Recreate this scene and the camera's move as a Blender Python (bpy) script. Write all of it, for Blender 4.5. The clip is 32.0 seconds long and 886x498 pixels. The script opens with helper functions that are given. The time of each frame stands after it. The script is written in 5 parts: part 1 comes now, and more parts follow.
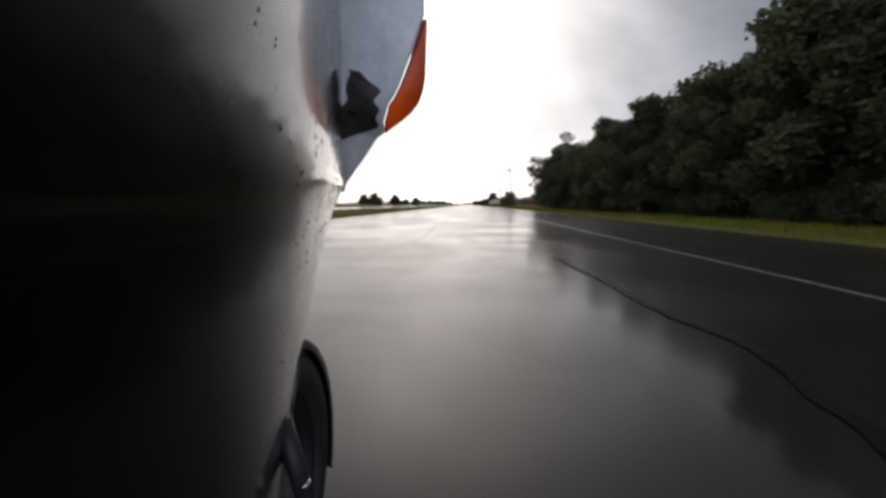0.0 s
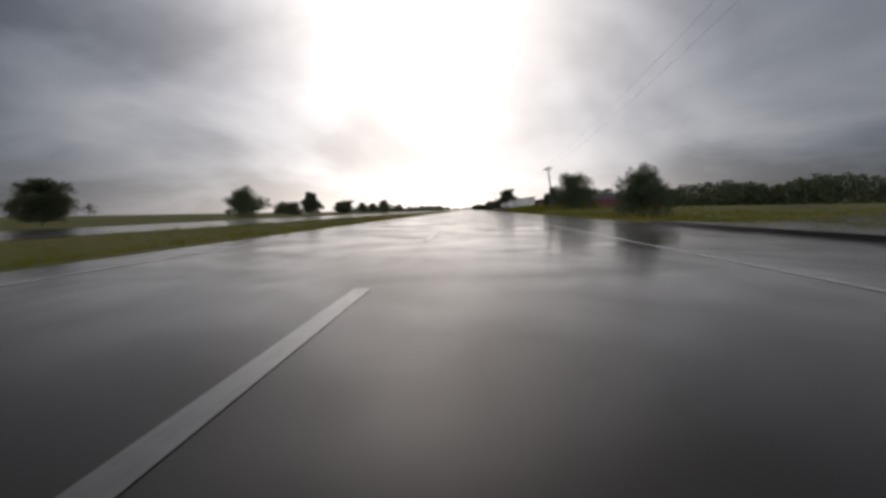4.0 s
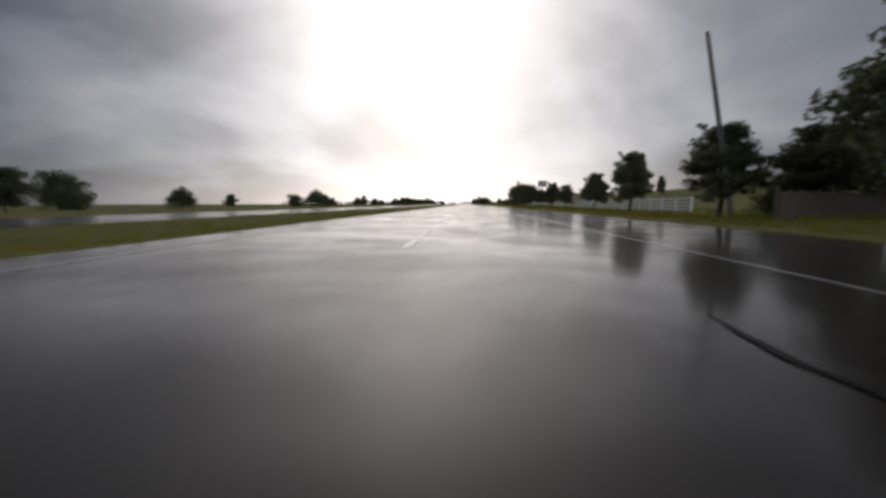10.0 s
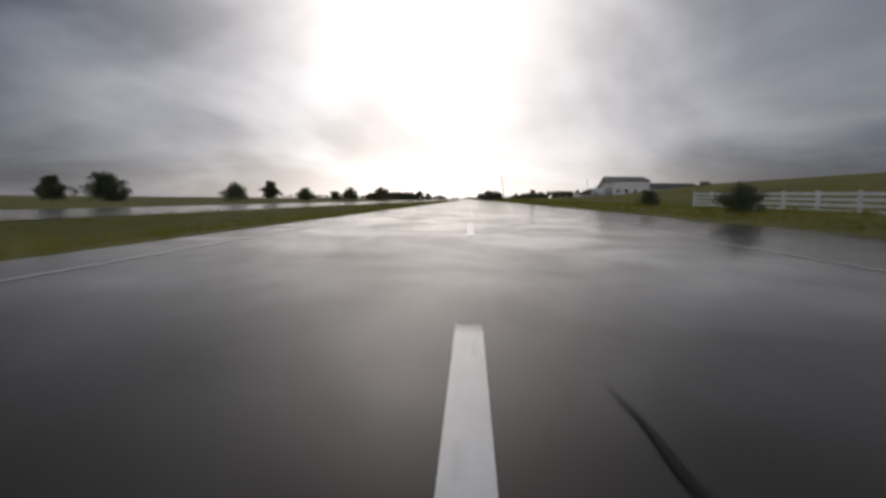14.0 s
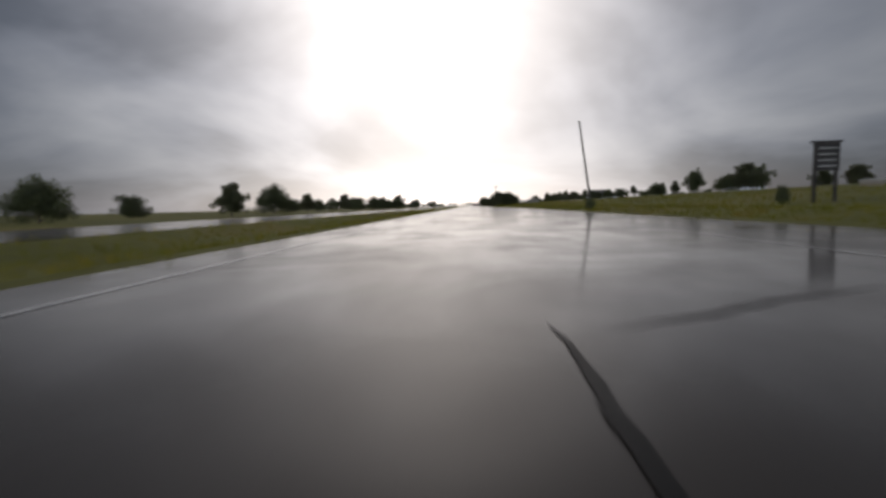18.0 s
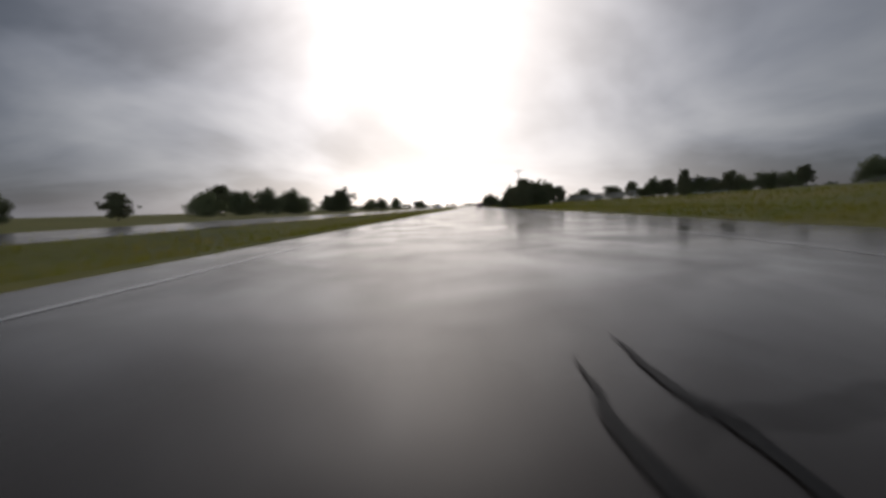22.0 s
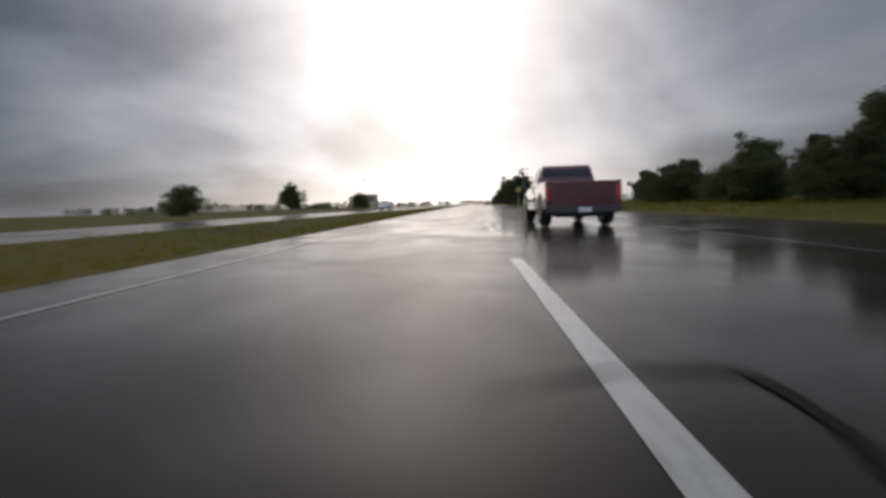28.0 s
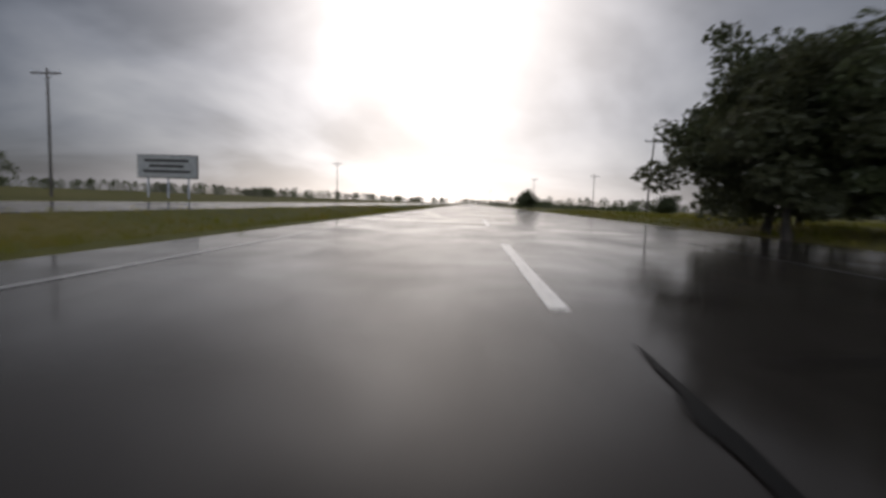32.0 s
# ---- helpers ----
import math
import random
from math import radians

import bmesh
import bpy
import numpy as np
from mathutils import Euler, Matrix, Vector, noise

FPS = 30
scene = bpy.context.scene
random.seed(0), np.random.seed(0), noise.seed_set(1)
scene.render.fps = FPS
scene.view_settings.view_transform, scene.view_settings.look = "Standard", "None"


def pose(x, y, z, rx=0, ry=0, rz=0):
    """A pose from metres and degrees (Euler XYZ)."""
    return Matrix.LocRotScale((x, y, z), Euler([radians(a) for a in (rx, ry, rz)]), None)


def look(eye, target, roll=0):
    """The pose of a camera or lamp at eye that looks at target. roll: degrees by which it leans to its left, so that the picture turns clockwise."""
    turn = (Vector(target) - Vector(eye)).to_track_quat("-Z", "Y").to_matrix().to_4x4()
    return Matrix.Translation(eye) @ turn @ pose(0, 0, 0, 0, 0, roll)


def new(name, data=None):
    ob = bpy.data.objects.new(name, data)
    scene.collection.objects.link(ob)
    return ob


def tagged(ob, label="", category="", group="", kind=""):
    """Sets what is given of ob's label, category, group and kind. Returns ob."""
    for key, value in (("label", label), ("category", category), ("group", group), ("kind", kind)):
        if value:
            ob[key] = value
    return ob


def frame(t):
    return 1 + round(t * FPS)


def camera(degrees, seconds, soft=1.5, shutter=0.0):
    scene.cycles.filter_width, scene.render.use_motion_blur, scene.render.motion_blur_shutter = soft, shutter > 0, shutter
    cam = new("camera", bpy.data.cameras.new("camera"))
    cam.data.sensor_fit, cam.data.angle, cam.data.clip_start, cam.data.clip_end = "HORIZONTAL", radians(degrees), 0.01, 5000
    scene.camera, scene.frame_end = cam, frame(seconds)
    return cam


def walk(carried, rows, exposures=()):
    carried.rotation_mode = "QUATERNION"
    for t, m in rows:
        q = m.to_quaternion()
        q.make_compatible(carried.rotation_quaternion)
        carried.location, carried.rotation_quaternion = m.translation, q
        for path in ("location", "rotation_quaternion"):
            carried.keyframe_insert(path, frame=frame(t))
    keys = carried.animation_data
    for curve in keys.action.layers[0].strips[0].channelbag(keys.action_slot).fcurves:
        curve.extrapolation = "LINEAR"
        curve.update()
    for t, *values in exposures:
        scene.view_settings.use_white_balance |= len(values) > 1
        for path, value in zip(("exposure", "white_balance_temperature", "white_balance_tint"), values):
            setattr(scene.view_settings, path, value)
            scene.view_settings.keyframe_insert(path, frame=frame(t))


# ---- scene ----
# A drive along a wet highway. The motorcycle that carries the camera cannot move in a place that stands still:
# it is built once, where the drive begins.
cam = camera(84.0, 32.0, soft=3.3, shutter=0.25)
EYE_Z, SPEED, START = 0.70, 27.0, -648.0
DASH_X = 0.665
# seconds, distance of the lane line to the right of the camera in eye heights, pitch, roll and yaw in degrees
RIDE = [
    (0.0, -1.50, -5.20, -0.2, 3.0), (0.5, -1.50, -5.10, 0.0, 3.0), (1.0, -1.48, -5.00, 0.0, 3.1), (1.5, -1.46, -4.95, -0.4, 3.2), (2.0, -1.44, -4.85, -0.6, 3.2),
    (2.5, -1.42, -4.60, 0.5, 3.2), (3.0, -1.40, -4.55, 1.3, 3.1), (3.5, -1.38, -4.60, 1.3, 3.0), (4.5, -1.36, -4.50, 1.2, 2.9), (5.5, -1.34, -4.40, 1.2, 2.8),
    (6.0, -1.34, -4.35, 1.3, 2.7), (7.0, -1.40, -4.45, 1.2, 2.7), (8.0, -1.48, -4.70, 1.2, 2.7), (9.0, -1.50, -4.90, 1.4, 2.7), (10.0, -1.42, -5.25, 0.4, 2.8),
    (10.5, -1.33, -5.40, -0.4, 2.9), (11.0, -1.20, -5.50, -1.2, 2.9), (12.0, -0.80, -5.95, -1.3, 3.2), (12.5, -0.55, -6.00, -0.9, 3.2), (13.0, -0.30, -6.05, 0.0, 3.2),
    (14.0, 0.0, -5.80, -0.2, 3.2), (15.2, 0.30, -5.45, 0.5, 3.2), (16.5, 0.62, -5.25, 1.2, 3.2), (17.0, 0.70, -5.20, 1.4, 3.2), (18.0, 0.74, -5.00, 1.6, 3.2),
    (19.0, 0.55, -4.40, 1.2, 3.2), (20.0, 0.25, -4.85, 0.7, 3.2), (21.0, 0.27, -4.65, 0.9, 3.2), (22.0, 0.80, -4.90, 1.8, 3.2), (23.0, 1.00, -4.70, 1.5, 3.2),
    (24.0, 1.00, -4.70, 2.2, 3.2), (25.0, 0.85, -4.85, 1.2, 3.2), (26.5, 0.76, -5.00, 1.4, 3.1), (27.5, 0.77, -5.10, 1.8, 3.1), (28.0, 0.80, -5.15, 2.0, 3.1),
    (28.6, 1.10, -5.05, 2.0, 3.1), (29.0, 1.20, -4.95, 2.0, 3.1), (30.0, 1.25, -4.85, 1.8, 3.1), (31.0, 1.15, -5.00, 0.4, 3.1), (31.6, 1.00, -5.20, -1.0, 3.1),
    (32.0, 0.92, -5.40, -1.9, 3.1)]
SETTING_OFF = [(0.034, pose(DASH_X - RIDE[0][1] * EYE_Z, START, EYE_Z, 90 + RIDE[0][2], -0.3 + RIDE[0][3], RIDE[0][4]))]
rows = [(t, pose(DASH_X - k * EYE_Z, START + SPEED * t, EYE_Z, 90 + p, -0.3 + r, w)) for t, k, p, r, w in RIDE]
walk(cam, rows[:1] + SETTING_OFF + rows[1:],
     exposures=[(0.0, 0.3, 6680, 15), (1.0, 0.15, 6680, 15), (2.0, 0.05, 6680, 15), (32.0, 0.05, 6680, 15)])

# ---- world and sun ----
SUN_ELEV, SUN_AZ = 21.0, -4.5  # azimuth to the right of straight ahead


def lnk(nt, a, b):
    nt.links.new(a, b)


def node(nt, kind, **sets):
    n = nt.nodes.new(kind)
    for k, v in sets.items():
        n.inputs[k.replace("_", " ")].default_value = v
    return n


def math_node(nt, op, a, b=None):
    n = nt.nodes.new("ShaderNodeMath")
    n.operation = op
    for i, v in enumerate((a, b)):
        if v is None:
            continue
        if isinstance(v, (int, float)):
            n.inputs[i].default_value = v
        else:
            lnk(nt, v, n.inputs[i])
    return n.outputs[0]


def ramp(nt, fac, stops):
    n = nt.nodes.new("ShaderNodeValToRGB")
    el = n.color_ramp.elements
    while len(el) < len(stops):
        el.new(0.5)
    for e, (p, c) in zip(el, stops):
        e.position, e.color = p, (*c, 1) if len(c) == 3 else c
    lnk(nt, fac, n.inputs[0])
    return n.outputs[0]


sun_dir = Vector((math.sin(radians(SUN_AZ)) * math.cos(radians(SUN_ELEV)), math.cos(radians(SUN_AZ)) * math.cos(radians(SUN_ELEV)), math.sin(radians(SUN_ELEV))))
world = bpy.data.worlds.new("sky")
scene.world = world
world.use_nodes = True
wt = world.node_tree
wt.nodes.clear()
coord = wt.nodes.new("ShaderNodeTexCoord")
sky = wt.nodes.new("ShaderNodeTexSky")
sky.sky_type, sky.sun_disc = "NISHITA", False
sky.sun_elevation, sky.sun_rotation = radians(SUN_ELEV), radians(SUN_AZ)
sep = wt.nodes.new("ShaderNodeSeparateXYZ")
lnk(wt, coord.outputs["Generated"], sep.inputs[0])
up = math_node(wt, "ADD", math_node(wt, "MAXIMUM", sep.outputs[2], 0.0), 0.3)
flat = wt.nodes.new("ShaderNodeCombineXYZ")
lnk(wt, math_node(wt, "DIVIDE", sep.outputs[0], up), flat.inputs[0])
lnk(wt, math_node(wt, "DIVIDE", sep.outputs[1], up), flat.inputs[1])
big = node(wt, "ShaderNodeTexNoise", Scale=0.85, Detail=5.0, Roughness=0.46, Distortion=0.5)
fine = node(wt, "ShaderNodeTexNoise", Scale=2.6, Detail=5.0, Roughness=0.55, Distortion=0.2)
lnk(wt, flat.outputs[0], big.inputs["Vector"])
lnk(wt, flat.outputs[0], fine.inputs["Vector"])
cover = math_node(wt, "ADD", math_node(wt, "MULTIPLY", big.outputs[0], 0.91), math_node(wt, "MULTIPLY", fine.outputs[0], 0.09))
cloud = ramp(wt, cover, [(0.34, (0.4, 0.44, 0.49)), (0.45, (0.235, 0.272, 0.33)), (0.52, (0.12, 0.148, 0.192)), (0.62, (0.075, 0.096, 0.132))])
# thin cloud scatters the low sun into a wide, warm-white glare
dot = wt.nodes.new("ShaderNodeVectorMath")
dot.operation = "DOT_PRODUCT"
lnk(wt, coord.outputs["Generated"], dot.inputs[0])
dot.inputs[1].default_value = sun_dir
near = math_node(wt, "MAXIMUM", dot.outputs["Value"], 0.0)
glare = math_node(wt, "ADD", math_node(wt, "MULTIPLY", math_node(wt, "POWER", near, 48.0), 1.0), math_node(wt, "MULTIPLY", math_node(wt, "POWER", near, 16.0), 0.82))
# rain haze low over the road ahead, lit from behind
level = wt.nodes.new("ShaderNodeVectorMath")
level.operation = "DOT_PRODUCT"
lnk(wt, coord.outputs["Generated"], level.inputs[0])
level.inputs[1].default_value = (math.sin(radians(SUN_AZ)), math.cos(radians(SUN_AZ)), 0)
low = math_node(wt, "POWER", 2.718, math_node(wt, "MULTIPLY", math_node(wt, "ABSOLUTE", sep.outputs[2]), -9.0))
haze = math_node(wt, "MULTIPLY", math_node(wt, "POWER", math_node(wt, "MAXIMUM", level.outputs["Value"], 0.0), 15.0), math_node(wt, "MULTIPLY", low, 1.0))
thin = math_node(wt, "MAXIMUM", math_node(wt, "SUBTRACT", 2.05, math_node(wt, "MULTIPLY", cover, 2.2)), 0.3)
glare = math_node(wt, "ADD", math_node(wt, "MULTIPLY", glare, thin), haze)
# the cloud cover is thinnest towards the sun
thick = math_node(wt, "ADD", math_node(wt, "MULTIPLY", math_node(wt, "POWER", near, 4.6), 0.8), 0.315)
# the bank is deepest overhead
over = math_node(wt, "MULTIPLY", math_node(wt, "MINIMUM", math_node(wt, "MAXIMUM", math_node(wt, "SUBTRACT", sep.outputs[2], 0.42), 0.0), 0.3), 1.1)
thick = math_node(wt, "MULTIPLY", thick, math_node(wt, "SUBTRACT", 1.0, over))
# behind the storm bank the sky is open and lighter again
away = math_node(wt, "MAXIMUM", math_node(wt, "MULTIPLY", dot.outputs["Value"], -1.0), 0.0)
thick = math_node(wt, "ADD", thick, math_node(wt, "MULTIPLY", away, 7.6))
shade = wt.nodes.new("ShaderNodeVectorMath")
shade.operation = "SCALE"
lnk(wt, cloud, shade.inputs[0])
lnk(wt, thick, shade.inputs["Scale"])
cloud = shade.outputs[0]
add = wt.nodes.new("ShaderNodeMix")
add.data_type, add.blend_type = "RGBA", "ADD"
add.inputs[0].default_value = 1.0
lnk(wt, cloud, add.inputs[6])
tint = wt.nodes.new("ShaderNodeMix")
tint.data_type, tint.blend_type = "RGBA", "MULTIPLY"
tint.inputs[0].default_value = 1.0
tint.inputs[6].default_value = (1.0, 0.95, 0.88, 1)
lnk(wt, glare, tint.inputs[7])
lnk(wt, tint.outputs[2], add.inputs[7])
bg_sky = node(wt, "ShaderNodeBackground", Strength=0.06)
lnk(wt, sky.outputs[0], bg_sky.inputs[0])
bg_cloud = node(wt, "ShaderNodeBackground", Strength=1.0)
lnk(wt, add.outputs[2], bg_cloud.inputs[0])
mix = node(wt, "ShaderNodeMixShader", Fac=0.93)
lnk(wt, bg_sky.outputs[0], mix.inputs[1])
lnk(wt, bg_cloud.outputs[0], mix.inputs[2])
lnk(wt, mix.outputs[0], wt.nodes.new("ShaderNodeOutputWorld").inputs[0])

sun = new("sun", bpy.data.lights.new("sun", "SUN"))
sun.data.energy, sun.data.angle, sun.data.color = 0.3, radians(140), (1.0, 0.94, 0.85)
sun.matrix_world = look((0, 0, 50), Vector((0, 0, 50)) - sun_dir)


# ---- materials ----
def material(name, colors, scale=3.0, rough=(0.5, 0.8), metal=0.0, bump=0.2, bump_scale=40.0, coat=0.0, coat_rough=0.05, stretch=(1, 1, 1),
             spots=None, vary=0.0, spec=0.5, bump_dist=0.01, translucent=0.0, coat_vary=None):
    """A surface with broad stains and fine grain: colors run over the broad noise; spots is (colour, scale, threshold); vary: change from piece to piece."""
    m = bpy.data.materials.new(name)
    m.use_nodes = True
    nt = m.node_tree
    bs = nt.nodes["Principled BSDF"]
    tc = nt.nodes.new("ShaderNodeTexCoord")
    mp = nt.nodes.new("ShaderNodeMapping")
    mp.inputs["Scale"].default_value = stretch
    lnk(nt, tc.outputs["Object"], mp.inputs[0])
    n1 = node(nt, "ShaderNodeTexNoise", Scale=scale, Detail=6.0, Roughness=0.6)
    n2 = node(nt, "ShaderNodeTexNoise", Scale=bump_scale, Detail=4.0, Roughness=0.65)
    lnk(nt, mp.outputs[0], n1.inputs["Vector"])
    lnk(nt, mp.outputs[0], n2.inputs["Vector"])
    k = len(colors)
    col = ramp(nt, n1.outputs[0], [(0.3 + 0.4 * i / max(1, k - 1), c) for i, c in enumerate(colors)])
    grain = nt.nodes.new("ShaderNodeMix")
    grain.data_type, grain.blend_type = "RGBA", "OVERLAY"
    grain.inputs[0].default_value = 0.35
    lnk(nt, col, grain.inputs[6])
    lnk(nt, n2.outputs[0], grain.inputs[7])
    col = grain.outputs[2]
    if spots:
        sc, ss, th = spots
        n3 = node(nt, "ShaderNodeTexNoise", Scale=ss, Detail=3.0)
        lnk(nt, mp.outputs[0], n3.inputs["Vector"])
        f = ramp(nt, n3.outputs[0], [(th, (0, 0, 0)), (th + 0.05, (1, 1, 1))])
        sp = nt.nodes.new("ShaderNodeMix")
        sp.data_type = "RGBA"
        lnk(nt, f, sp.inputs[0])
        lnk(nt, col, sp.inputs[6])
        sp.inputs[7].default_value = (*sc, 1)
        col = sp.outputs[2]
    if vary:
        oi = nt.nodes.new("ShaderNodeObjectInfo")
        hsv = nt.nodes.new("ShaderNodeHueSaturation")
        lnk(nt, math_node(nt, "ADD", math_node(nt, "MULTIPLY", oi.outputs["Random"], vary), 1 - vary / 2), hsv.inputs["Value"])
        lnk(nt, col, hsv.inputs["Color"])
        col = hsv.outputs[0]
    lnk(nt, col, bs.inputs["Base Color"])
    rr = nt.nodes.new("ShaderNodeMapRange")
    rr.inputs[1].default_value, rr.inputs[2].default_value = 0.35, 0.65
    rr.inputs[3].default_value, rr.inputs[4].default_value = rough
    lnk(nt, n1.outputs[0], rr.inputs[0])
    lnk(nt, rr.outputs[0], bs.inputs["Roughness"])
    bs.inputs["Metallic"].default_value = metal
    bs.inputs["Specular IOR Level"].default_value = spec
    bs.inputs["Coat Weight"].default_value = coat
    bs.inputs["Coat Roughness"].default_value = coat_rough
    if coat_vary:
        dn = node(nt, "ShaderNodeTexNoise", Scale=coat_vary[1], Detail=5.0, Roughness=0.6)
        lnk(nt, mp.outputs[0], dn.inputs["Vector"])
        dr = nt.nodes.new("ShaderNodeMapRange")
        dr.inputs[1].default_value, dr.inputs[2].default_value = 0.38, 0.68
        dr.inputs[3].default_value, dr.inputs[4].default_value = coat_rough, coat_vary[0]
        lnk(nt, dn.outputs[0], dr.inputs[0])
        lnk(nt, dr.outputs[0], bs.inputs["Coat Roughness"])
    if bump:
        bp = node(nt, "ShaderNodeBump", Strength=bump, Distance=bump_dist)
        lnk(nt, n2.outputs[0], bp.inputs["Height"])
        lnk(nt, bp.outputs[0], bs.inputs["Normal"])
    if translucent:
        tr = nt.nodes.new("ShaderNodeBsdfTranslucent")
        lnk(nt, col, tr.inputs[0])
        ms = node(nt, "ShaderNodeMixShader", Fac=translucent)
        lnk(nt, bs.outputs[0], ms.inputs[1])
        lnk(nt, tr.outputs[0], ms.inputs[2])
        lnk(nt, ms.outputs[0], nt.nodes["Material Output"].inputs[0])
    return m


def wet_asphalt(name, dark, light, film):
    """Worn asphalt under a film of rain water: the water evens out the gloss where it stands, and the stone shows through where it has run off."""
    m = bpy.data.materials.new(name)
    m.use_nodes = True
    nt = m.node_tree
    bs = nt.nodes["Principled BSDF"]
    tc = nt.nodes.new("ShaderNodeTexCoord")
    mp = nt.nodes.new("ShaderNodeMapping")
    mp.inputs["Scale"].default_value = (1.0, 0.22, 1.0)
    lnk(nt, tc.outputs["Object"], mp.inputs[0])
    broad = node(nt, "ShaderNodeTexNoise", Scale=0.42, Detail=6.0, Roughness=0.58, Distortion=0.9)
    lnk(nt, tc.outputs["Object"], broad.inputs["Vector"])
    mid = node(nt, "ShaderNodeTexNoise", Scale=2.3, Detail=4.0, Roughness=0.6)
    lnk(nt, mp.outputs[0], mid.inputs["Vector"])
    stone = node(nt, "ShaderNodeTexNoise", Scale=70.0, Detail=3.0)
    lnk(nt, tc.outputs["Object"], stone.inputs["Vector"])
    both = math_node(nt, "ADD", math_node(nt, "MULTIPLY", broad.outputs[0], 0.78), math_node(nt, "MULTIPLY", mid.outputs[0], 0.22))
    col = ramp(nt, both, [(0.32, dark), (0.68, light)])
    gr = nt.nodes.new("ShaderNodeMix")
    gr.data_type, gr.blend_type = "RGBA", "OVERLAY"
    gr.inputs[0].default_value = 0.4
    lnk(nt, col, gr.inputs[6])
    lnk(nt, stone.outputs[0], gr.inputs[7])
    lnk(nt, gr.outputs[2], bs.inputs["Base Color"])
    bs.inputs["Roughness"].default_value = 0.62
    bs.inputs["Specular IOR Level"].default_value = 0.06
    wr = nt.nodes.new("ShaderNodeMapRange")
    wr.inputs[1].default_value, wr.inputs[2].default_value = 0.36, 0.64
    wr.inputs[3].default_value, wr.inputs[4].default_value = film * 1.08, film * 0.8
    lnk(nt, both, wr.inputs[0])
    lnk(nt, wr.outputs[0], bs.inputs["Coat Weight"])
    bs.inputs["Coat IOR"].default_value = 1.33
    cr = nt.nodes.new("ShaderNodeMapRange")
    cr.inputs[1].default_value, cr.inputs[2].default_value = 0.36, 0.64
    cr.inputs[3].default_value, cr.inputs[4].default_value = 0.07, 0.19
    lnk(nt, both, cr.inputs[0])
    lnk(nt, cr.outputs[0], bs.inputs["Coat Roughness"])
    bp = node(nt, "ShaderNodeBump", Strength=0.25, Distance=0.006)
    lnk(nt, stone.outputs[0], bp.inputs["Height"])
    lnk(nt, bp.outputs[0], bs.inputs["Normal"])
    bp2 = node(nt, "ShaderNodeBump", Strength=0.07, Distance=0.02)
    lnk(nt, mid.outputs[0], bp2.inputs["Height"])
    lnk(nt, bp2.outputs[0], bs.inputs["Coat Normal"])
    return m


M_ROAD = wet_asphalt("wet asphalt", (0.0125, 0.0097, 0.0078), (0.026, 0.0205, 0.0165), 0.76)
M_SHOULDER = wet_asphalt("wet shoulder", (0.016, 0.0138, 0.0123), (0.036, 0.03, 0.025), 0.68)
M_LINE = material("worn road paint", [(0.5, 0.5, 0.47), (0.78, 0.77, 0.73)], 6.0, (0.3, 0.5), bump=0.3, bump_scale=60, coat=0.8, coat_rough=0.2, spots=((0.1, 0.1, 0.095), 14.0, 0.62))
M_EDGE = material("faded edge line paint", [(0.16, 0.155, 0.145), (0.4, 0.39, 0.36)], 2.5, (0.4, 0.6), bump=0.3, bump_scale=60, coat=0.8, coat_rough=0.2, spots=((0.05, 0.05, 0.047), 9.0, 0.55))
M_FADED = material("paint almost worn off", [(0.05, 0.048, 0.044), (0.15, 0.145, 0.13)], 2.5, (0.4, 0.6), bump=0.3, bump_scale=60, coat=0.8, coat_rough=0.2, spots=((0.03, 0.03, 0.028), 7.0, 0.5))
M_TAR = material("wet crack sealer", [(0.008, 0.008, 0.008), (0.018, 0.017, 0.016)], 5.0, (0.4, 0.55), bump=0.3, coat=0.08, coat_rough=0.3, spec=0.04)
M_GROUND = material("grassy earth", [(0.085, 0.092, 0.018), (0.145, 0.138, 0.03), (0.2, 0.155, 0.048)], 0.06, (0.85, 1.0), bump=0.6, bump_scale=3.0, bump_dist=0.08, spec=0.2)
M_GRASS = material("grass blades", [(0.12, 0.14, 0.018), (0.2, 0.185, 0.03), (0.28, 0.205, 0.05)], 0.35, (0.8, 0.95), bump=0, spec=0.03, translucent=0.45)
M_LEAF = [material("foliage dark", [(0.08, 0.092, 0.042), (0.122, 0.136, 0.063)], 0.8, (0.38, 0.55), bump=0, vary=0.35, spec=0.45, translucent=0.5),
          material("foliage olive", [(0.086, 0.09, 0.045), (0.128, 0.132, 0.068)], 0.8, (0.38, 0.55), bump=0, vary=0.35, spec=0.45, translucent=0.5)]
M_BARK = material("bark", [(0.035, 0.028, 0.022), (0.09, 0.075, 0.06)], 5.0, (0.8, 0.95), bump=0.8, bump_scale=18, stretch=(1, 1, 0.25))
M_POLE = material("weathered pole wood", [(0.06, 0.05, 0.04), (0.13, 0.11, 0.09)], 3.0, (0.7, 0.9), bump=0.5, bump_scale=30, stretch=(1, 1, 0.1))
M_STEEL = material("galvanised steel", [(0.3, 0.31, 0.32), (0.45, 0.46, 0.47)], 6.0, (0.35, 0.55), metal=0.9, bump=0.1)
M_WHITE = material("weathered white paint", [(0.5, 0.5, 0.47), (0.72, 0.71, 0.68)], 2.0, (0.5, 0.7), bump=0.25, bump_scale=25, spots=((0.3, 0.27, 0.22), 5.0, 0.66))
M_GREYWOOD = material("weathered grey timber", [(0.2, 0.19, 0.17), (0.36, 0.35, 0.32)], 2.0, (0.6, 0.85), bump=0.35, bump_scale=25, stretch=(1, 0.3, 1))
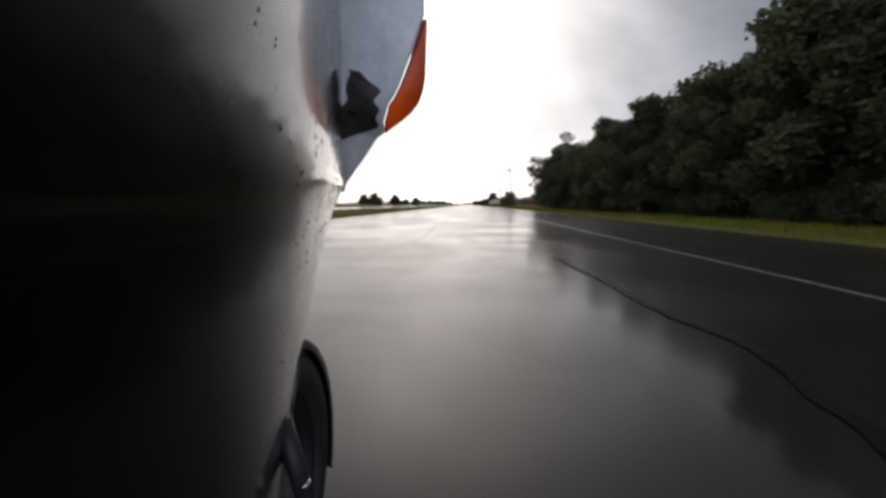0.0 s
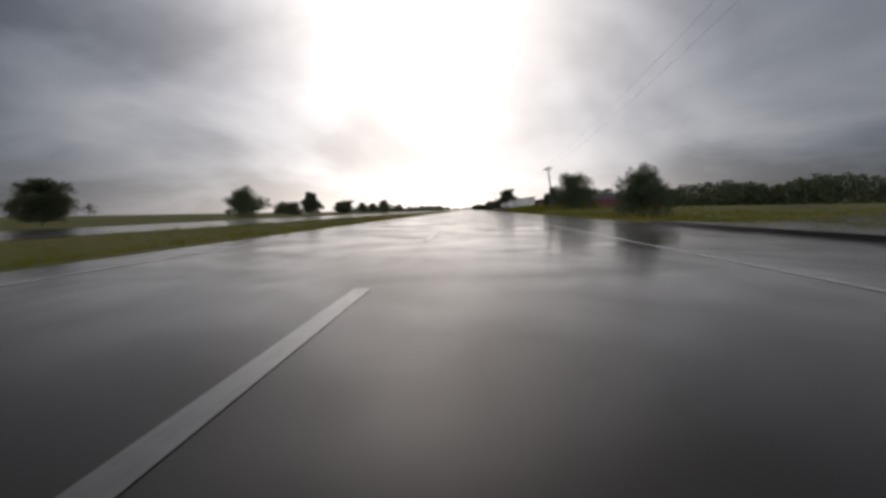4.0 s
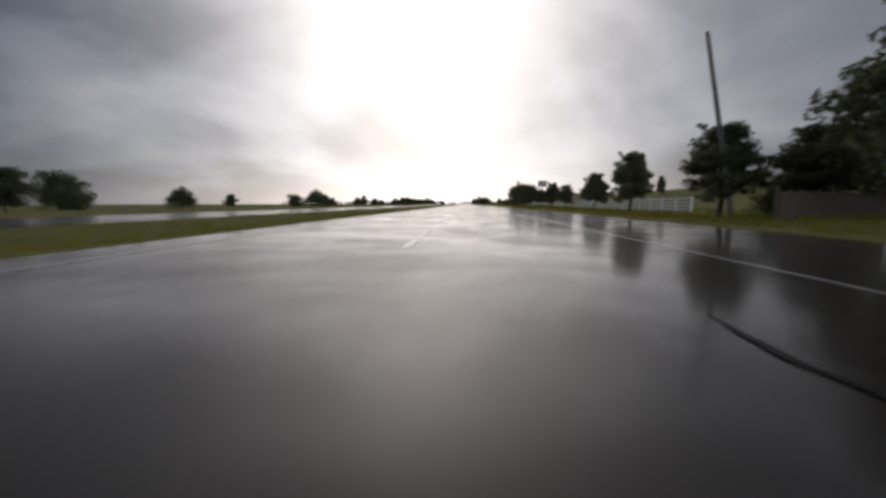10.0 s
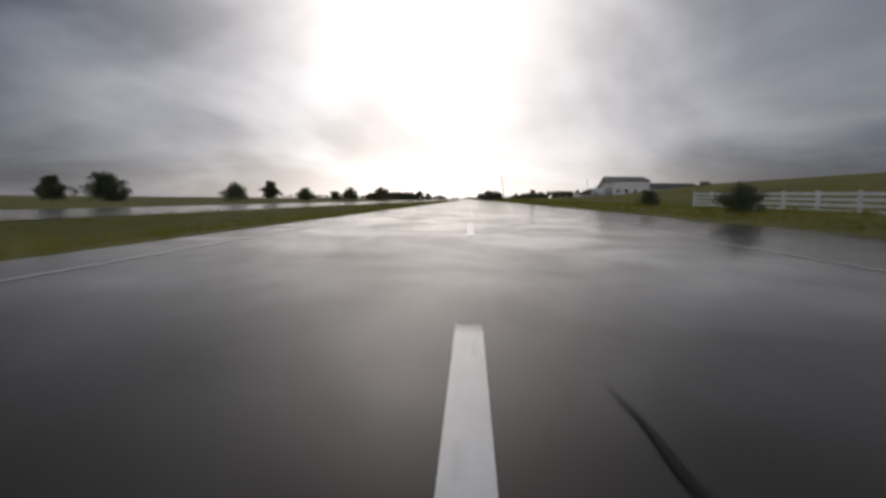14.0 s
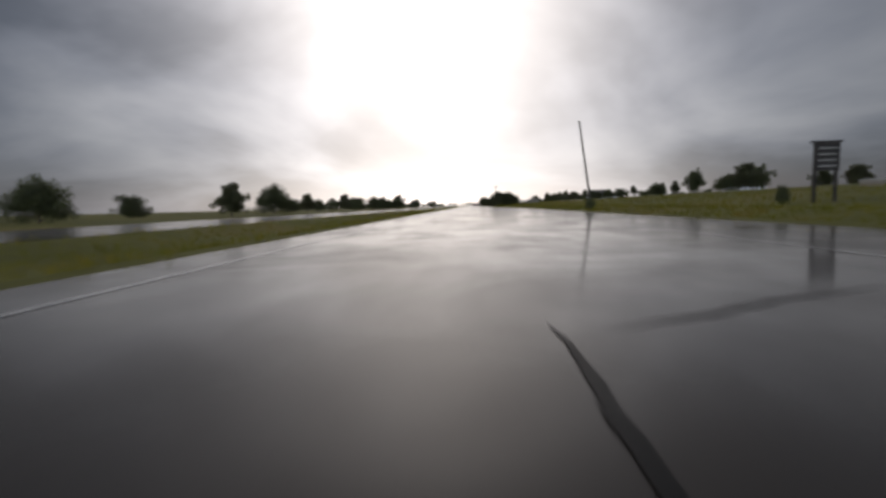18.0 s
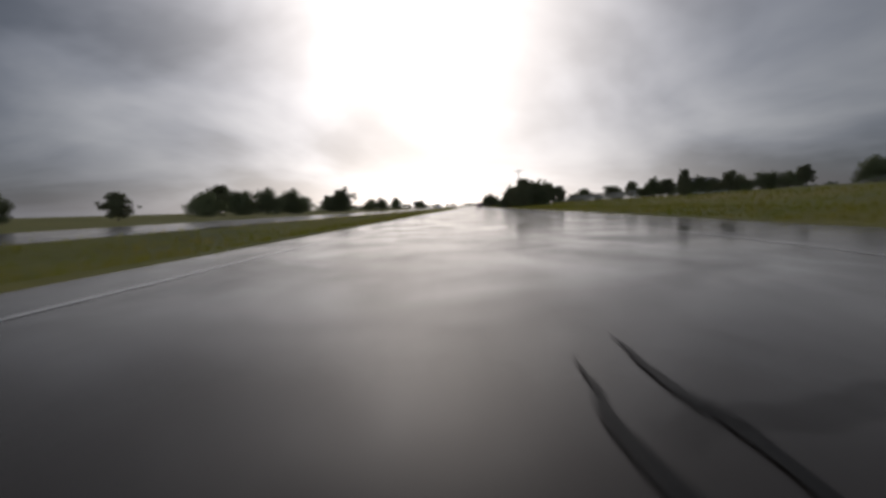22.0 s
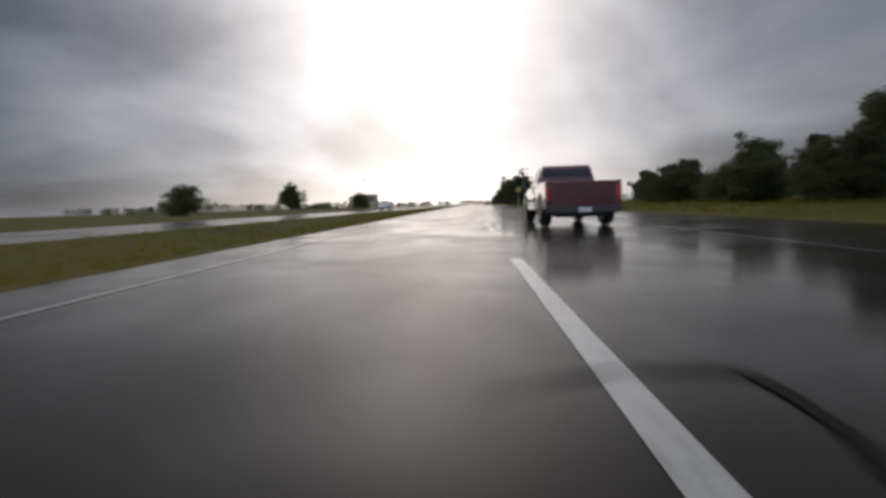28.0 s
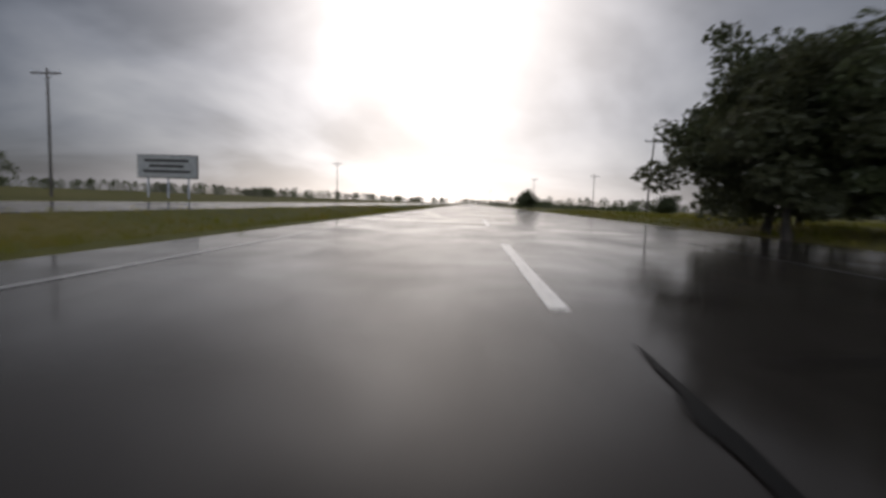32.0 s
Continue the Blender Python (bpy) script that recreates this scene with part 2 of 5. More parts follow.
M_SIDING = material("pale metal siding", [(0.5, 0.45, 0.35), (0.61, 0.56, 0.45)], 0.7, (0.45, 0.65), bump=0.15, bump_scale=12, spots=((0.3, 0.25, 0.19), 1.7, 0.66))
M_ROOF = material("dull grey roof sheet", [(0.1, 0.1, 0.1), (0.17, 0.165, 0.16)], 1.2, (0.4, 0.6), metal=0.4, bump=0.2)
M_OLIVE = material("dull olive sign paint", [(0.3, 0.28, 0.2), (0.46, 0.44, 0.34)], 2.0, (0.6, 0.85), bump=0.3, bump_scale=25, spots=((0.16, 0.15, 0.09), 5.0, 0.6))
M_STUCCO = material("pale stucco", [(0.34, 0.3, 0.25), (0.46, 0.42, 0.36)], 0.8, (0.7, 0.9), bump=0.3, bump_scale=30)
M_PALEROOF = material("pale weathered shingles", [(0.26, 0.25, 0.225), (0.36, 0.35, 0.32)], 1.4, (0.6, 0.8), bump=0.4, bump_scale=9, stretch=(1, 1, 2))
M_REDWOOD = material("red barn paint", [(0.075, 0.016, 0.014), (0.125, 0.03, 0.023)], 1.5, (0.55, 0.8), bump=0.3)
M_BRICKPOST = material("brown masonry", [(0.1, 0.075, 0.055), (0.18, 0.13, 0.1)], 4.0, (0.75, 0.95), bump=0.6)
M_SIGN = material("sign face yellow", [(0.3, 0.18, 0.02), (0.4, 0.25, 0.03)], 3.0, (0.4, 0.6), bump=0.05)
M_DARKSIGN = material("dark sign board", [(0.018, 0.015, 0.012), (0.04, 0.034, 0.028)], 3.0, (0.85, 0.95), bump=0.2)
# one paint in two tones: shade coloured into the body, sky sheen into the lamp surround
M_PAINT = material("silver motorcycle paint, shaded tone", [(0.008, 0.011, 0.016), (0.018, 0.022, 0.03)], 5.0, (0.24, 0.36), metal=1.0, bump=0.004, bump_scale=60, coat=1.0, coat_rough=0.045, coat_vary=(0.2, 9.0))
M_SILVER_LIT = material("silver motorcycle paint, dulled by wet dirt, lit tone", [(0.5, 0.505, 0.52), (0.8, 0.8, 0.8)], 9.0, (0.38, 0.55), metal=0.1, bump=0.01, bump_scale=60, coat=0.7, coat_rough=0.08, coat_vary=(0.3, 20.0))
M_MUD = material("mud spots", [(0.02, 0.016, 0.012), (0.05, 0.04, 0.03)], 30.0, (0.4, 0.7), bump=0.3, bump_scale=200, coat=0.3)
M_BLACK = material("black plastic", [(0.008, 0.008, 0.008), (0.02, 0.02, 0.02)], 6.0, (0.4, 0.6), bump=0.15, bump_scale=90)
M_RUBBER = material("wet tyre rubber", [(0.01, 0.01, 0.01), (0.025, 0.024, 0.023)], 12.0, (0.45, 0.7), bump=0.3, bump_scale=60)
M_CHROME = material("brushed aluminium", [(0.55, 0.55, 0.56), (0.7, 0.7, 0.71)], 14.0, (0.2, 0.35), metal=1.0, bump=0.05)
# brown-black colour of the reflection laid on the lamp surround
M_DARK_REFLECTION = material("dark painted reflection", [(0.012, 0.01, 0.009), (0.05, 0.045, 0.042)], 22.0, (0.25, 0.5), bump=0.2, bump_scale=80, coat=0.5, coat_rough=0.1)
M_GUARD = material("dull grey guard tube", [(0.02, 0.02, 0.02), (0.035, 0.035, 0.035)], 14.0, (0.5, 0.65), bump=0.05)
M_SEAT = material("black seat vinyl", [(0.012, 0.012, 0.012), (0.024, 0.023, 0.022)], 9.0, (0.5, 0.7), bump=0.3, bump_scale=120)
M_MAROON = material("maroon car paint", [(0.055, 0.006, 0.008), (0.09, 0.01, 0.013)], 2.5, (0.3, 0.45), metal=0.1, bump=0.02, coat=1.0, coat_rough=0.05)
M_CARWHITE = material("white car paint", [(0.6, 0.6, 0.58), (0.75, 0.75, 0.73)], 2.5, (0.3, 0.45), bump=0.02, coat=1.0, coat_rough=0.05)
M_GLASS_DARK = material("tinted car glass", [(0.008, 0.009, 0.01), (0.014, 0.015, 0.016)], 2.0, (0.04, 0.08), bump=0, coat=1.0)
M_REDLAMP = material("red lamp lens", [(0.3, 0.01, 0.01), (0.42, 0.02, 0.015)], 6.0, (0.1, 0.2), bump=0.05, coat=1.0)


def lens_material(name, color):
    """Clear coloured plastic that lets the light behind it shine through."""
    m = bpy.data.materials.new(name)
    m.use_nodes = True
    nt = m.node_tree
    bs = nt.nodes["Principled BSDF"]
    tc = nt.nodes.new("ShaderNodeTexCoord")
    wv = node(nt, "ShaderNodeTexNoise", Scale=60.0, Detail=2.0)
    lnk(nt, tc.outputs["Object"], wv.inputs["Vector"])
    lnk(nt, ramp(nt, wv.outputs[0], [(0.3, [c * 0.8 for c in color]), (0.7, color)]), bs.inputs["Base Color"])
    bs.inputs["Roughness"].default_value = 0.12
    bs.inputs["Coat Weight"].default_value = 1.0
    tr = nt.nodes.new("ShaderNodeBsdfTranslucent")
    tr.inputs[0].default_value = (*color, 1)
    ms = node(nt, "ShaderNodeMixShader", Fac=0.75)
    lnk(nt, bs.outputs[0], ms.inputs[1])
    lnk(nt, tr.outputs[0], ms.inputs[2])
    lnk(nt, ms.outputs[0], nt.nodes["Material Output"].inputs[0])
    return m


M_ORANGE = lens_material("orange lamp lens", (0.95, 0.14, 0.015))


# ---- mesh helpers ----
def mesh_object(name, verts, faces, mat, parent=None, smooth=False, label=""):
    me = bpy.data.meshes.new(name)
    me.from_pydata([tuple(v) for v in verts], [], faces)
    me.materials.append(mat)
    if smooth:
        me.polygons.foreach_set("use_smooth", [True] * len(me.polygons))
    me.update()
    ob = new(name, me)
    if parent:
        ob.parent = parent
    return tagged(ob, label=label)


def part(name, bm, mat, parent=None, label="", smooth=False):
    me = bpy.data.meshes.new(name)
    bm.normal_update()
    bm.to_mesh(me)
    bm.free()
    me.materials.append(mat)
    if smooth:
        me.polygons.foreach_set("use_smooth", [True] * len(me.polygons))
    ob = new(name, me)
    if parent:
        ob.parent = parent
    return tagged(ob, label=label)


def thing(name, m, label, category, group="", kind=""):
    ob = new(name)
    ob.empty_display_size = 0.2
    ob.matrix_basis = m
    return tagged(ob, label, category, group, kind)


def box(bm, x0, x1, y0, y1, z0, z1, bevel=0.0):
    r = bmesh.ops.create_cube(bm, size=1.0, matrix=Matrix.Translation(((x0 + x1) / 2, (y0 + y1) / 2, (z0 + z1) / 2)) @ Matrix.Diagonal((x1 - x0, y1 - y0, z1 - z0, 1)))
    if bevel:
        edges = list({e for v in r["verts"] for e in v.link_edges})
        bmesh.ops.bevel(bm, geom=edges, offset=bevel, segments=2, affect="EDGES", profile=0.6)
    return bm


def tube(bm, a, b, r0, r1, n=8):
    a, b = Vector(a), Vector(b)
    d = b - a
    q = d.to_track_quat("Z", "Y").to_matrix().to_4x4()
    bmesh.ops.create_cone(bm, cap_ends=True, segments=n, radius1=r0, radius2=r1, depth=d.length, matrix=Matrix.Translation((a + b) / 2) @ q)
    return bm


def boxed(name, mat, parent, *dims, bevel=0.0, label=""):
    return part(name, box(bmesh.new(), *dims, bevel=bevel), mat, parent, label)


def smoothstep(a, b, v):
    t = min(1.0, max(0.0, (v - a) / (b - a)))
    return t * t * (3 - 2 * t)


def lerp_table(table, v):
    if v <= table[0][0]:
        return table[0][1]
    for (a, p), (b, q) in zip(table, table[1:]):
        if v <= b:
            return p + (q - p) * (v - a) / (b - a)
    return table[-1][1]


# ---- ground, roads ----
ROAD_L, ROAD_R, SHOULDER_R = -4.3, 5.3, 9.2
FAR_L, FAR_R = -21.5, -12.0


def ground_z(x, y):
    """Verges level with the road; behind the fence line the land climbs gently, most of it before the house."""
    near_rise = smoothstep(-300, -240, y) * (1 - smoothstep(-200, -130, y)) * (3.1 * smoothstep(20, 38, x) + 3.2 * smoothstep(36, 95, x))
    far_rise = smoothstep(-200, -130, y) * (1 - smoothstep(90, 150, y)) * (1.15 * smoothstep(12, 32, x) + 2.4 * smoothstep(30, 100, x))
    rise = near_rise + far_rise + 0.27 * smoothstep(9.8, 13, x) * smoothstep(-345, -300, y) * (1 - smoothstep(14.2, 16.5, x) * (1 - smoothstep(-258, -220, y)))
    # grassy bank before the farm buildings
    rise += smoothstep(10.6, 13.6, x) * smoothstep(-492, -470, y) * (1 - smoothstep(-366, -350, y)) * (0.2 + 0.35 * smoothstep(-396, -416, y))
    swell = 0.05 * noise.noise(Vector((x * 0.12, y * 0.12, 0))) + 0.02
    on_road = 1 if (ROAD_L - 0.4 < x < SHOULDER_R + 0.2 or FAR_L - 0.4 < x < FAR_R + 0.4) else 0
    dip = -0.35 * smoothstep(ROAD_L, ROAD_L - 3.0, x) * (1 - smoothstep(FAR_R + 2.5, FAR_R + 0.3, x)) if FAR_R < x < ROAD_L else 0
    return (-0.1 if on_road else swell + dip) + rise


xs = sorted(set([-2500, -1500, -800, -400, -200, -120, -80, -60, -50, -40, -32, -28, -24, FAR_L - 0.5, FAR_L, FAR_R, FAR_R + 0.5, -11, -10, -9, -8, -7, -6, -5.2, ROAD_L - 0.5, ROAD_L, 0, SHOULDER_R, SHOULDER_R + 0.4, 10.1, 10.6, 11.4,
                 12.2, 13, 14, 15, 16, 17, 18, 20, 22, 24, 26, 28, 30, 32, 34, 37, 40, 45, 50, 57, 65, 75, 90, 105, 120, 150, 200, 350, 700, 1400, 2500]))
ys = [-2600, -1600, -1000, -800] + [-700 + 5 * i for i in range(200)] + [330, 380, 450, 600, 900, 1500, 2600, 4500]
gv = [(x, y, ground_z(x, y)) for y in ys for x in xs]
nx = len(xs)
gf = [(j * nx + i, j * nx + i + 1, (j + 1) * nx + i + 1, (j + 1) * nx + i) for j in range(len(ys) - 1) for i in range(nx - 1)]
ground = mesh_object("ground", gv, gf, M_GROUND, smooth=True)
tagged(ground, "rough green and brown roadside grassland beside the highway", "ground", kind="structure")


def strip(name, x0, x1, z, mat, label, drop=0.12):
    """A long slab of paving with a slight cross-fall and real edges."""
    v, f = [], []
    rows = [-1200 + 40 * i for i in range(20)] + [-400 + 10 * i for i in range(71)] + [340, 500, 900, 1800, 3000]
    for y in rows:
        v += [(x0, y, z - drop), (x0, y, z), ((x0 + x1) / 2, y, z), (x1, y, z), (x1, y, z - drop)]
    for j in range(len(rows) - 1):
        for i in range(4):
            a = j * 5 + i
            f.append((a, a + 1, a + 6, a + 5))
    return tagged(mesh_object(name, v, f, mat), label, "road", kind="structure")


road = strip("road", ROAD_L, ROAD_R, 0.0, M_ROAD, "wet grey asphalt highway carriageway reflecting the cloudy sky")
shoulder = strip("pavement", ROAD_R, SHOULDER_R, -0.012, M_SHOULDER, "wet paved shoulder beside the highway")
opposite = strip("road_opposite", FAR_L, FAR_R, 0.0, M_ROAD, "wet opposite carriageway beyond the grass median")


def ribbon(name, pts, width, mat, label, category, z=0.004):
    """A flat strip of paint or sealer along a line on the road."""
    v, f = [], []
    for i, p in enumerate(pts):
        a, b = pts[max(0, i - 1)], pts[min(len(pts) - 1, i + 1)]
        d = Vector((b[0] - a[0], b[1] - a[1], 0)).normalized()
        w = width * (1.0 + 0.55 * noise.noise(Vector((p[0] * 3.1, p[1] * 3.1, 5))) + 0.12 * random.random()) / 2 * min(1.0, 0.1 + i / 20, 0.1 + (len(pts) - 1 - i) / 12) if mat is M_TAR else width / 2
        v += [(p[0] - d.y * w, p[1] + d.x * w, z), (p[0] + d.y * w, p[1] - d.x * w, z)]
    for i in range(len(pts) - 1):
        f.append((2 * i, 2 * i + 1, 2 * i + 3, 2 * i + 2))
    return tagged(mesh_object(name, v, f, mat), label, category, kind="structure")


EDGE_X, YELLOW_X = 4.9, -3.15
ribbon("edge_line", [(EDGE_X, y) for y in range(-700, -319, 20)], 0.1, M_EDGE, "worn white edge line on the wet road", "road marking")
ribbon("edge_line", [(EDGE_X, y) for y in range(-320, 900, 20)], 0.1, M_FADED, "edge line almost worn off the wet road", "road marking")
ribbon("median_line", [(YELLOW_X, y) for y in range(-700, 900, 20)], 0.1, M_EDGE, "faint worn line along the median side", "road marking")
# a paved side road that joins at an angle
side_near, side_far = [(9.21, -541), (11, -536), (14, -531), (25, -518), (60, -486)], [(9.21, -519), (11, -522), (14, -521), (25, -511), (60, -478)]
sv = [(x, y, z) for z in (0.1, -0.3) for x, y in side_near + side_far]
sf = [(i, i + 1, i + 6, i + 5) for i in range(4)] + [(i, i + 10, i + 11, i + 1) for i in (0, 1, 2, 3)] + [(i, i + 1, i + 11, i + 10) for i in (5, 6, 7, 8)] + [(0, 5, 15, 10)]
tagged(mesh_object("road_side", sv, sf, M_SHOULDER), "wet paved side road joining the highway at an angle", "road", kind="structure")
# how the painters' spacing drifts along the road, and where the paint is worn away
PAINT_DRIFT = [(-900, 4.9), (-230, 4.6), (-190, 3.4), (-102, 2.4), (-82, -1.2), (5, -2.1), (115, -4.3), (150, -6.6), (161, -10.9), (225, -3.2), (900, -3.2)]
WORN_AWAY = ((-299, -284), (-165, -120), (-58, -14), (24, 40), (127, 146), (156, 212))
for k in range(-56, 40):
    y0 = 3.2 + 12.2 * k
    y0 += lerp_table(PAINT_DRIFT, y0)
    if any(a < y0 < b for a, b in WORN_AWAY):
        continue
    tagged(ribbon("lane_dash", [(DASH_X, y0), (DASH_X, y0 + 2.7), (DASH_X, y0 + 5.4)], 0.15, M_FADED if y0 < -275 else M_LINE, "faded broken lane dash on wet asphalt" if y0 < -275 else "white broken lane dash on wet asphalt", "road marking"), group="lane dashes")
rng = random.Random(7)


def seam(w, *pts, wave=0.25):
    """A band of crack sealer, poured by hand along a winding crack."""
    # the crack runs on at the end that was poured first
    if pts[0][1] < pts[-1][1]:
        pts = pts[::-1]
    (cx, cy), (ex, ey) = pts[-2], pts[-1]
    e = Vector((ex - cx, ey - cy)).normalized()
    pts = (*pts, (ex + 1.4 * e.x, ey + 1.4 * e.y))
    line = []
    for (a, b), (c, d) in zip(pts, pts[1:]):
        n = max(4, int(math.hypot(c - a, d - b) / 0.05))
        line += [(a + (c - a) * i / n, b + (d - b) * i / n) for i in range(n)]
    line.append(pts[-1])
    for _ in range(6):
        line = [line[0]] + [((a[0] + 2 * b[0] + c[0]) / 4, (a[1] + 2 * b[1] + c[1]) / 4) for a, b, c in zip(line, line[1:], line[2:])] + [line[-1]]

    def sway(x, y, s):
        return wave * (0.3 * noise.noise(Vector((x * 0.9 + s, y * 0.9, w * 90))) + 0.14 * noise.noise(Vector((x * 3.1 + s, y * 3.1, w * 90)))) + 0.012 * noise.noise(Vector((x * 12 + s, y * 12, w * 90)))
    line = [(x + sway(x, y, 0), y + sway(x, y, 9)) for x, y in line]
    return ribbon("tar_seam", line, w, M_TAR, "dark sealed crack winding over wet asphalt", "road seam", 0.008)


seam(0.07, (2.89, -641.04), (3.02, -644.81), (3.13, -645.82), (2.98, -646.51))
seam(0.05, (2.08, -619.70), (2.26, -619.32), (2.48, -619.03), (2.53, -619.18), (2.57, -619.55), (2.66, -619.73))
seam(0.04, (2.84, -618.22), (2.89, -619.00), (3.06, -619.37))
seam(0.12, (3.04, -590.53), (2.87, -591.76), (2.88, -592.58))
seam(0.04, (5.04, -582.39), (3.61, -588.44))
seam(0.10, (3.41, -564.09), (2.95, -565.41))
seam(0.04, (2.23, -483.42), (2.89, -483.31), (3.63, -483.11), (3.96, -483.15))
seam(0.05, (2.51, -456.22), (2.45, -457.25), (2.37, -457.81))
seam(0.04, (2.93, -456.17), (3.40, -455.88), (3.55, -456.71))
seam(0.05, (2.11, -430.40), (2.59, -430.36), (3.20, -430.21))
seam(0.04, (3.54, -429.02), (3.73, -429.56))
seam(0.05, (3.22, -374.77), (3.10, -375.78), (3.16, -376.23))
seam(0.04, (2.91, -348.03), (2.84, -348.79), (2.83, -349.45))
seam(0.05, (2.03, -321.85), (2.69, -321.55), (3.52, -321.25))
seam(0.05, (1.95, -293.51), (3.02, -293.15))
seam(0.05, (1.22, -268.19), (1.22, -268.57), (1.24, -268.85))
seam(0.06, (0.99, -186.43), (1.42, -186.75), (1.62, -187.24))
seam(0.06, (0.595, -159.1), (0.62, -159.83), (0.59, -160.46), (0.60, -160.86))
seam(0.04, (2.05, -158.66), (3.39, -157.96))
seam(0.08, (0.62, -133.10), (0.64, -133.56), (0.71, -133.82))
seam(0.04, (1.12, -133.23), (1.66, -133.32))
seam(0.05, (0.13, -106.73), (0.33, -106.35), (0.53, -106.06))
seam(0.06, (0.72, -106.13), (1.11, -106.43), (1.44, -106.81))
seam(0.05, (0.02, -79.58), (0.44, -79.64))
seam(0.08, (0.55, -51.82), (0.56, -52.51), (0.58, -52.81))
seam(0.06, (0.83, -51.48), (0.86, -52.30), (0.88, -52.81))
seam(0.07, (1.16, -23.51), (1.07, -24.89), (0.90, -25.76))
seam(0.07, (1.00, 2.80), (1.01, 1.90), (1.08, 1.36))
seam(0.06, (0.92, 30.26), (1.15, 29.70), (1.01, 28.62), (0.96, 28.18))
seam(0.04, (1.15, 29.70), (2.32, 30.55))
seam(0.06, (0.13, 109.75), (0.70, 109.99), (1.20, 109.97), (1.22, 109.55), (1.15, 109.26))
seam(0.09, (0.70, 123.82), (0.86, 123.46), (0.93, 123.14), (0.73, 122.69))
seam(0.04, (0.92, 123.95), (2.86, 125.10))
seam(0.07, (2.02, 137.69), (1.41, 137.46), (0.94, 136.74), (0.72, 136.15))
seam(0.08, (0.33, 136.53), (0.30, 136.15))
seam(0.08, (0.61, 150.25), (0.49, 149.68))
seam(0.06, (0.67, 150.39), (2.26, 151.49))
seam(0.07, (0.16, 149.66), (0.35, 150.02), (0.63, 150.32))
seam(0.12, (0.41, 164.53), (0.50, 163.70), (0.63, 163.15))
seam(0.05, (0.46, 164.45), (1.08, 164.33), (1.18, 163.70))
seam(0.06, (0.85, 191.51), (1.44, 191.82), (1.00, 190.97), (0.96, 190.50), (0.93, 190.26))
seam(0.05, (1.11, 204.88), (1.10, 204.29), (1.20, 203.99))
seam(0.09, (0.87, 218.52), (0.82, 217.62), (0.83, 217.22))
seam(0.04, (1.24, 218.54), (1.59, 218.37), (2.08, 218.46))
for k in range(64):
    y0 = -634 + 13.5 * k + rng.uniform(-2, 2)
    x0 = rng.uniform(1.5, 3.6) if k % 3 else rng.uniform(-3.0, -1.0)
    if k % 2:
        seam(rng.uniform(0.025, 0.045), (x0, y0), (x0 + rng.uniform(0.6, 1.0), y0 + rng.uniform(-0.4, 0.5)), (x0 + rng.uniform(1.2, 2.0), y0 + rng.uniform(-0.5, 0.5)), wave=1.0)
    else:
        a, b = rng.uniform(-0.4, 0.4), rng.uniform(-0.5, 0.5)
        seam(rng.uniform(0.025, 0.045), (x0, y0), (x0 + a, y0 + 1.2), (x0 + a + b, y0 + 2.5), (x0 + b, y0 + 4), wave=1.0)


# ---- grass ----
def grass(name, x0, x1, y0, y1, n, tall, label, seed):
    r = np.random.RandomState(seed)
    v, f = [], []
    for _ in range(n):
        x, y = r.uniform(x0, x1), r.uniform(y0, y1)
        clump = 0.5 + 0.5 * noise.noise(Vector((x * 0.5, y * 0.5, 3)))
        if r.rand() > 0.35 + 0.8 * clump:
            continue
        z = ground_z(x, y) - 0.03
        for _b in range(3):
            a, h = r.uniform(0, 6.28), tall * r.uniform(0.4, 1.0) * (0.5 + clump)
            dx, dy = math.cos(a), math.sin(a)
            bx, by, w, lean = x + r.normal(0, 0.07), y + r.normal(0, 0.07), 0.014, h * r.uniform(0.1, 0.6)
            k = len(v)
            v += [(bx - dy * w, by + dx * w, z), (bx + dy * w, by - dx * w, z), (bx + dx * lean * 0.4 + dy * w * 0.7, by + dy * lean * 0.4 - dx * w * 0.7, z + h * 0.6),
                  (bx + dx * lean * 0.4 - dy * w * 0.7, by + dy * lean * 0.4 + dx * w * 0.7, z + h * 0.6), (bx + dx * lean, by + dy * lean, z + h)]
            f += [(k, k + 1, k + 2, k + 3), (k + 3, k + 2, k + 4)]
    ob = mesh_object(name, v, f, M_GRASS)
    return tagged(ob, label, "grass", kind="stuff")


for i, (y0, y1) in enumerate(((-660, -430), (-430, -200), (-200, 30), (30, 280))):
    grass("verge_grass", 9.6, 14.5, y0, y1, 15000, 0.26, "long green and straw-coloured grass on the road verge", 10 + i)
    grass("meadow_grass", 14.5, 30, y0, y1, 11000, 0.34, "rough meadow grass beyond the verge", 20 + i)
    grass("median_grass", -11.8, -4.5, y0, y1, 13000, 0.26, "wet green grass on the median", 30 + i)


grass("bank_grass", 11.5, 20.4, -470, -418, 12000, 0.85, "tall bright green grass on the bank before the farm shed", 44)


